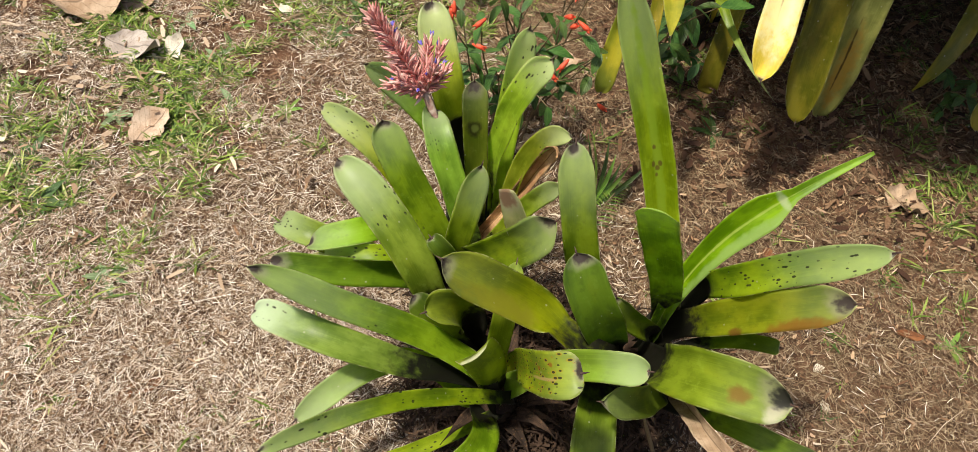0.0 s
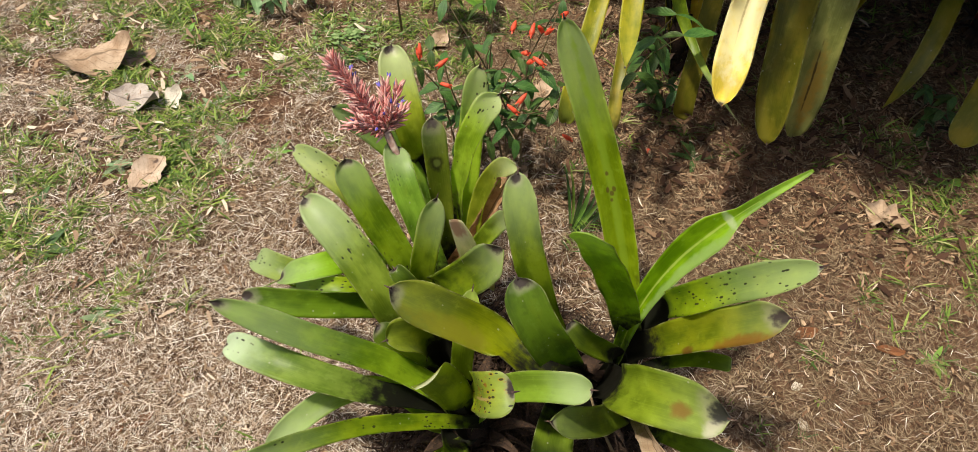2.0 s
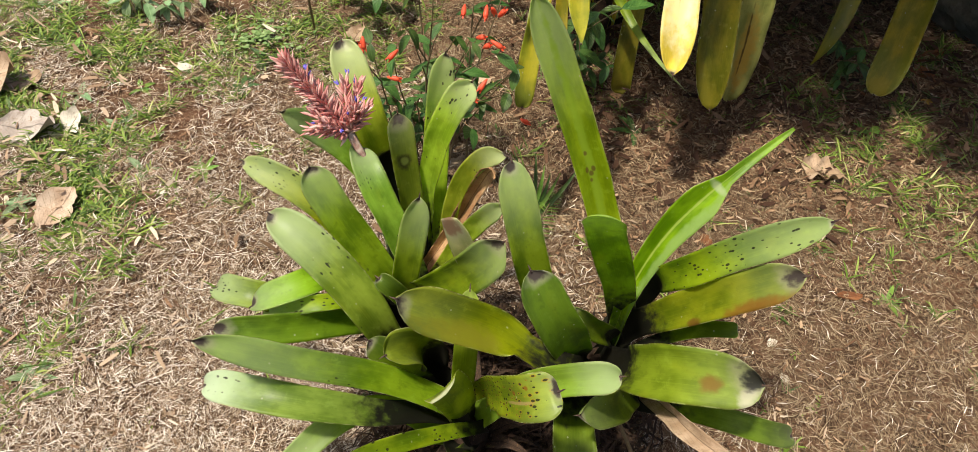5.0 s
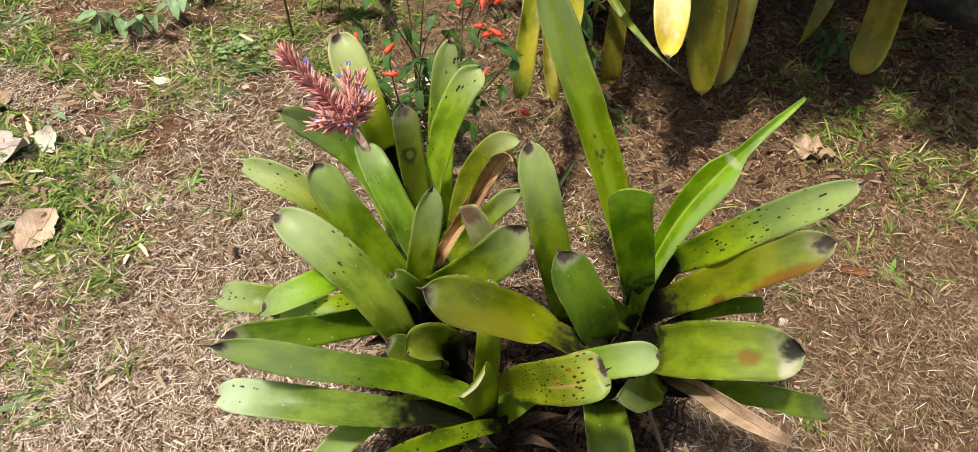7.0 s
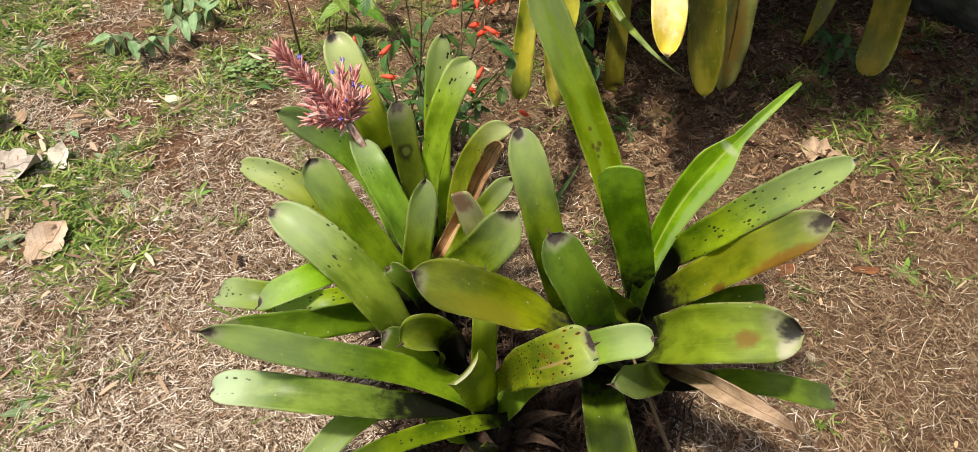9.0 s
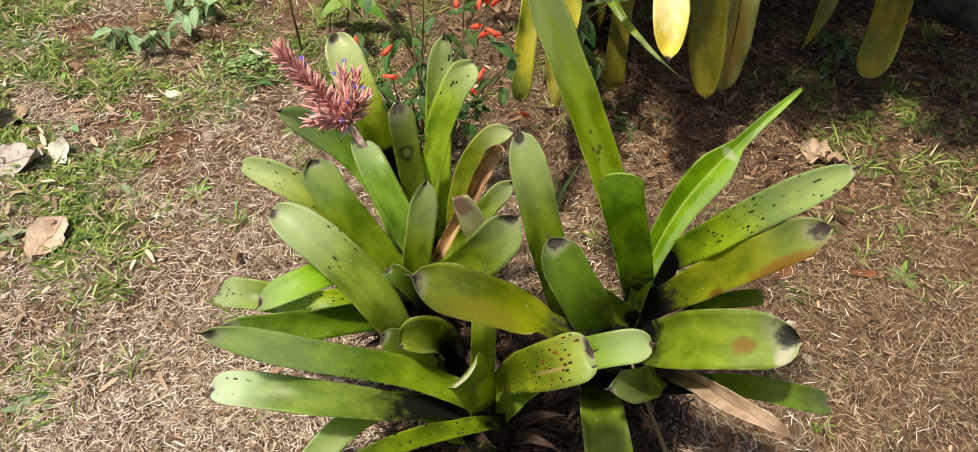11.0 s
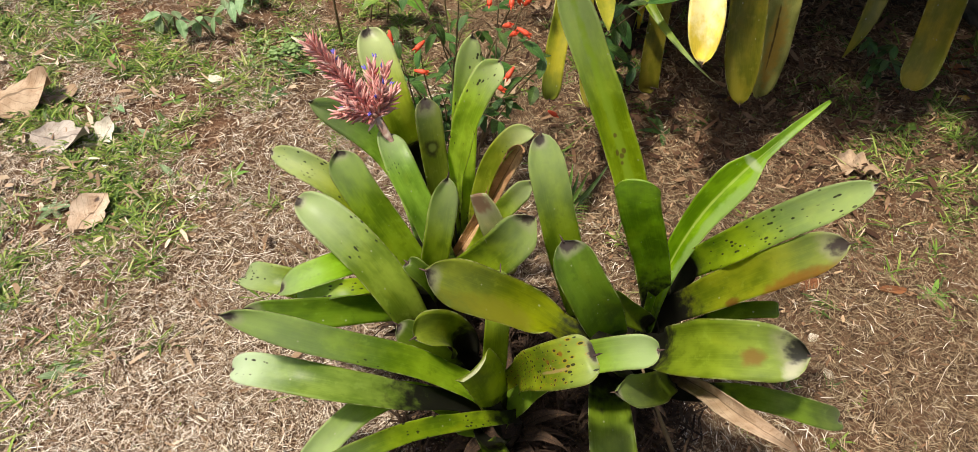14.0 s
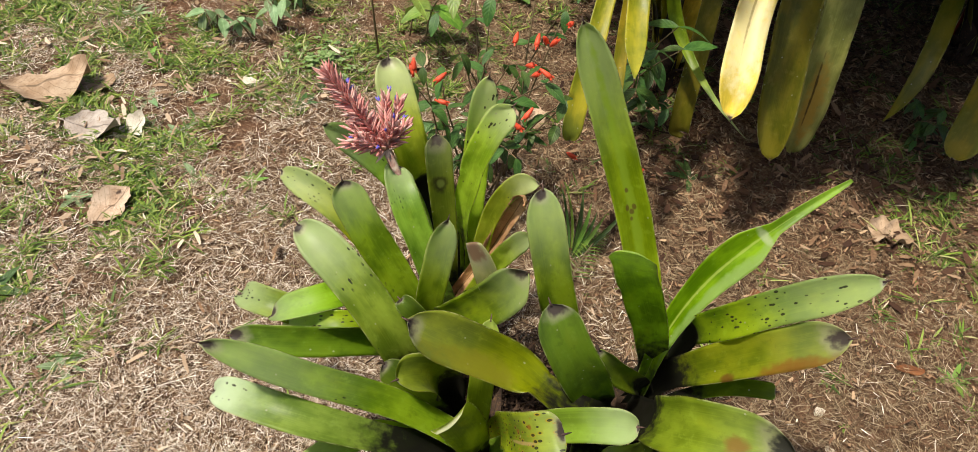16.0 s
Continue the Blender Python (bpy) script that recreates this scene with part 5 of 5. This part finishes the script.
fallen_leaf("fallen_leaf", -0.75, 1.31, 0.125, 0.085, 62, dead_pale, "flat tan dead leaf lying on straw", 0.3, 0.012, 0.08, 4, (0.1, 0.08), 0.12)
fallen_leaf("fallen_leaf", 1.18, 1.21, 0.11, 0.085, 150, dead_tan, "crumpled brown dead leaf on straw", 0.6, 0.012, 0.3, 5)
fallen_leaf("fallen_leaf", 0.69, 1.58, 0.09, 0.042, 5, dead_brown, "dull oval dead leaf on litter", 0.15, 0.006, 0.0, 6)
fallen_leaf("fallen_leaf", 1.06, 0.82, 0.06, 0.026, -10, dead_rust, "small rust-brown dead leaf on straw", 0.3, 0.006, 0.0, 7)
fallen_leaf("fallen_leaf", 0.88, 0.86, 0.065, 0.03, 20, dead_rust, "small rust-brown dead leaf on straw", 0.3, 0.006, 0.0, 8)
fallen_leaf("fallen_leaf", -0.58, 0.59, 0.05, 0.022, 65, dead_rust, "small dark dead leaf on straw", 0.4, 0.006, 0.0, 9)
fallen_leaf("fallen_leaf", -0.54, 0.61, 0.05, 0.022, 40, dead_rust, "small rust-brown dead leaf on straw", 0.4, 0.006, 0.0, 10)
fallen_leaf("fallen_leaf", 0.78, 1.02, 0.04, 0.03, 80, dead_rust, "small orange-brown dead leaf on straw", 0.3, 0.008, 0.1, 11)
fallen_leaf("fallen_leaf", 0.22, 1.32, 0.09, 0.07, 30, dead_tan, "tan dead leaf under the shrub", 0.3, 0.01, 0.1, 12)
fallen_leaf("fallen_leaf", 1.78, 1.66, 0.12, 0.05, 20, dead_rust, "reddish-brown dead leaf in shade", 0.4, 0.01, 0.1, 13)
fallen_leaf("fallen_leaf", 1.7, 1.6, 0.1, 0.05, 120, dead_rust, "reddish-brown dead leaf in shade", 0.4, 0.01, 0.1, 14)
fallen_leaf("fallen_leaf", 0.2, 1.7, 0.1, 0.06, 35, pale_scrap, "bleached white dead leaf under the shrub", 0.3, 0.012, 0.1, 22)
fallen_leaf("fallen_leaf", 0.31, 1.67, 0.12, 0.09, 100, dead_tan, "broad tan dead leaf under the shrub", 0.3, 0.012, 0.1, 23)
fallen_leaf("fallen_leaf", -0.02, 1.93, 0.1, 0.06, 60, dead_tan, "curled tan dead leaf at the edge of the bed", 0.5, 0.012, 0.1, 24)
rgl = np.random.default_rng(77)
for i in range(60):
    x, y = rgl.uniform(-0.9, 2.1), rgl.uniform(0.55, 2.3)
    if x < 0.3 and rgl.random() < 0.65:
        continue
    l = rgl.uniform(0.025, 0.06)
    fallen_leaf("fallen_leaf", x, y, l, l * rgl.uniform(0.4, 0.65), rgl.uniform(0, 360), (dead_rust, dead_brown, dead_tan, dead_brown)[i % 4], "small dry brown leaf lying in the litter", rgl.uniform(0.2, 0.6), 0.006, 0.1, 100 + i)


def scrap(x, y, size, label, mat, seed):
    bm = bmesh.new()
    bmesh.ops.create_icosphere(bm, subdivisions=2, radius=1)
    for q in bm.verts:
        k = 1 + 0.45 * noise.noise(q.co * 1.7 + Vector((seed, 0, 0)))
        q.co = Vector((q.co.x * size * k, q.co.y * size * 0.7 * k, q.co.z * size * 0.28 * k))
    ob = part("scrap", bm, mat, None)
    ob.matrix_world = pose(x, y, ground_z(x, y) + size * 0.3, 0, 0, seed * 71)
    return tagged(ob, label, "scrap")


scrap(-0.72, 1.53, 0.026, "small white scrap lying on grass", pale_scrap, 1)
scrap(-0.51, 1.83, 0.027, "small white scrap lying on grass", pale_scrap, 2)
scrap(0.83, 0.73, 0.014, "small white crumb on straw", pale_scrap, 3)
scrap(0.82, 0.64, 0.014, "small white crumb on straw", pale_scrap, 4)
scrap(1.65, 1.46, 0.018, "small yellow fallen fruit on litter", dry_leaf_material("fruit_skin", (0.6, 0.36, 0.06), (0.45, 0.26, 0.05)), 5)
scrap(0.6, 1.46, 0.011, "fallen scarlet petal on litter", scarlet_mat, 6)
scrap(-0.16, 1.3, 0.011, "fallen scarlet petal on straw", scarlet_mat, 7)


def stick(points, r, label):
    z = [(x, y, ground_z(x, y) + h) for x, y, h in points]
    return tagged(part("stick", mesh_of("stick", *tube(z, np.linspace(r, r * 0.6, len(z)), 6)), twig_mat, None), label, "stick")


stick([(-0.5, 1.78, 0.012), (-0.43, 1.83, 0.014), (-0.36, 1.9, 0.012)], 0.006, "dark crooked stick lying on grass")
stick([(-0.14, 1.98, 0.0), (-0.15, 1.99, 0.2), (-0.15, 2.0, 0.4)], 0.004, "thin upright dry twig in the grass")
stick([(-0.05, 2.2, 0.1), (0.2, 2.2, 0.11), (0.5, 2.15, 0.12), (0.8, 2.2, 0.1)], 0.003, "long thin cane lying behind the shrub")


def frond(x, y, yaw, length, label):
    """A feathery frond on the ground: a rib and paired narrow leaflets."""
    e = plant("fern_frond", (x, y, 0), label, "frond", "")
    d = np.array([math.cos(yaw), math.sin(yaw), 0])
    sd = np.array([-d[1], d[0], 0])
    line = [np.array([x, y, ground_z(x, y) + 0.012]) + d * length * t + np.array([0, 0, 0.03 * math.sin(math.pi * t)]) for t in np.linspace(0, 1, 9)]
    part("rib", mesh_of("rib", *tube(line, 0.0016, 5)), twig_mat, e)
    for i in range(16):
        t = 0.2 + 0.8 * i / 15
        at = line[0] + d * length * t + np.array([0, 0, 0.03 * math.sin(math.pi * t)])
        for sg in (1, -1):
            part("leaflet", mesh_of("leaflet", *blade(at, d * 0.75 + sd * sg, (0, 0, 1), 0.05 * (1.15 - 0.7 * t), 0.0032, 0.3, 0.2, 4)), lime_leaf if i % 3 else shrub_leaf, e)
    hang(e)


frond(0.33, 1.02, 1.0, 0.22, "small feathery green frond lying on straw")

def palm_seedling(x, y, lean, label):
    """A young palm: pleated blades that fan out of one root."""
    e = plant("palm_seedling", (x, y, 0), label, "palm seedling", "")
    rg = np.random.default_rng(88)
    o = np.array([x, y, ground_z(x, y)])
    for i in range(7):
        a = lean + (i - 3) * 0.2
        d = np.array([math.cos(a), math.sin(a), rg.uniform(0.6, 1.0)])
        side = np.array([math.sin(a), -math.cos(a), 0]) * 0.7
        part("leaf", mesh_of("leaf", *blade(o + d * 0.01, d, side + [0, -0.4, 0.6], rg.uniform(0.12, 0.19), rg.uniform(0.011, 0.016), rg.uniform(0.1, 0.3), 0.45, 9), True, blade_share(9)), lime_leaf if i % 2 else shrub_leaf, e)
    hang(e)


palm_seedling(0.36, 1.13, 0.95, "young palm with narrow pleated pale green leaves")

# dry stem in front of the clump
stem_line = bezier([(0.329, 0.519, 0.340), (0.342, 0.486, 0.300), (0.398, 0.501, 0.150), (0.441, 0.471, 0.030)], np.linspace(0, 1, 8))
tagged(part("dry_stem", mesh_of("dry_stem", *tube(stem_line, [0.0022, 0.0022, 0.0024, 0.0028, 0.0034, 0.004, 0.0045, 0.004], 6)), twig_mat, None), "thin dry stem leaning out of the clump", "stem")


def leaf_bank(count, seed, area, z, size):
    """The dark mass of foliage behind the bed."""
    rg = np.random.default_rng(seed)
    pieces = []
    for _ in range(count):
        o = np.array([rg.uniform(area[0], area[1]), rg.uniform(area[2], area[3]), rg.uniform(*z)])
        o[2] *= 0.45 + 0.75 * patch(o[0], o[1], 2.2, 3.0)
        d = np.array([rg.normal(), rg.normal() - 0.5, rg.normal(0, 0.5)])
        l = rg.uniform(*size)
        pieces.append(blade(o, d, (rg.normal(0, 0.4), rg.normal(0, 0.4), 1), l, l * 0.5, 0.3, 0.2, 5))
    return mesh_of("foliage", *joined(pieces))


tagged(part("hedge", leaf_bank(3600, 91, (0.2, 3.2, 2.35, 3.1), (0.05, 1.5), (0.06, 0.13)), weed_mat, None), "dense dark green foliage behind the flower bed", "hedge", kind="stuff")


def shade_tree():
    """An unseen tree added behind the bed; its low limb hangs over and shades it."""
    e = plant("tree", (2.7, 3.1, 0), "unseen tree added to cast shade on the flower bed", "tree", "")
    part("trunk", mesh_of("trunk", *tube([(2.7, 3.1, -0.05), (2.68, 3.08, 0.8), (2.6, 3.0, 1.7), (2.62, 3.02, 2.6)], [0.14, 0.11, 0.09, 0.05], 12)), twig_mat, e)
    for end in ((0.9, 1.75, 1.12), (1.5, 1.65, 1.1), (0.7, 1.75, 1.1), (2.0, 1.6, 1.12)):
        part("limb", mesh_of("limb", *tube(bezier([(2.62, 3.02, 1.5), (2.3, 2.7, 1.4), ((end[0] + 2.2) / 2, (end[1] + 2.4) / 2, 1.2), end], np.linspace(0, 1, 9)), np.linspace(0.05, 0.01, 9), 7)), twig_mat, e)
    rg = np.random.default_rng(93)
    pieces = []
    while len(pieces) < 5600:
        x, y = rg.uniform(0.3, 2.8), rg.uniform(0.9, 3.0)
        # canopy edge and gap are shaped by where shade should fall
        edge = (1.12 + 0.25 * patch(x, y, 6.0, 9.0) if x < 0.95 else 0.84 + 0.65 * patch(x, y, 3.5, 9.0)) + max(0, 0.52 - x) * 3.0 - 0.12 * max(0, min(1, (x - 1.1) * 3))
        if ((x - 1.6) / 1.4) ** 2 + ((y - 1.95) / 1.2) ** 2 > 0.8 + 0.5 * patch(x, y, 4.0, 2.0) or y < edge or (0.68 < x < 0.8 and y < 1.42) or rg.random() > 0.35 + 0.8 * patch(x, y, 6.5, 4.0):
            continue
        l = rg.uniform(0.08, 0.13)
        pieces.append(blade((x, y, 1.12 + rg.normal(0, 0.05)), (rg.normal(), rg.normal(), rg.normal(0, 0.3)), (rg.normal(0, 0.35), rg.normal(0, 0.35), 1), l, l * 0.5, 0.3, 0.2, 5))
    for _ in range(2400):
        q = unit(rg.normal(0, 1, 3) + [0, 0, 0.7]) * rg.uniform(0.6, 1.0)
        l = rg.uniform(0.08, 0.13)
        pieces.append(blade((1.75 + q[0] * 0.95, 2.45 + q[1] * 0.7, 1.4 + abs(q[2]) * 0.75), (rg.normal(), rg.normal(), rg.normal(0, 0.4)), (rg.normal(0, 0.5), rg.normal(0, 0.5), 1), l, l * 0.5, 0.3, 0.2, 5))
    tagged(part("crown", mesh_of("crown", *joined(pieces)), weed_mat, e), kind="stuff")
    hang(e)


shade_tree()


def boulder(x, y, r, label):
    bm = bmesh.new()
    bmesh.ops.create_icosphere(bm, subdivisions=4, radius=r)
    for q in bm.verts:
        q.co *= 1 + 0.22 * noise.noise(q.co * 3.0) + 0.05 * noise.noise(q.co * 14)
        q.co.z *= 0.7
    k = Kit("mossy_stone", 0.9, 0.2)
    k.put(k.p.inputs["Base Color"], k.mix(k.ramp(k.noise(k.where(), 9.0, 5.0), 0.35, 0.65), (0.05, 0.055, 0.045), (0.13, 0.115, 0.09)))
    k.bump(k.noise(k.where(), 60.0, 5.0), 0.6, 0.01)
    ob = part("stone", bm, k.mat, None)
    ob.location = (x, y, r * 0.35)
    return tagged(ob, label, "stone")


boulder(2.12, 1.86, 0.27, "dark mossy grey stone beside the bed")
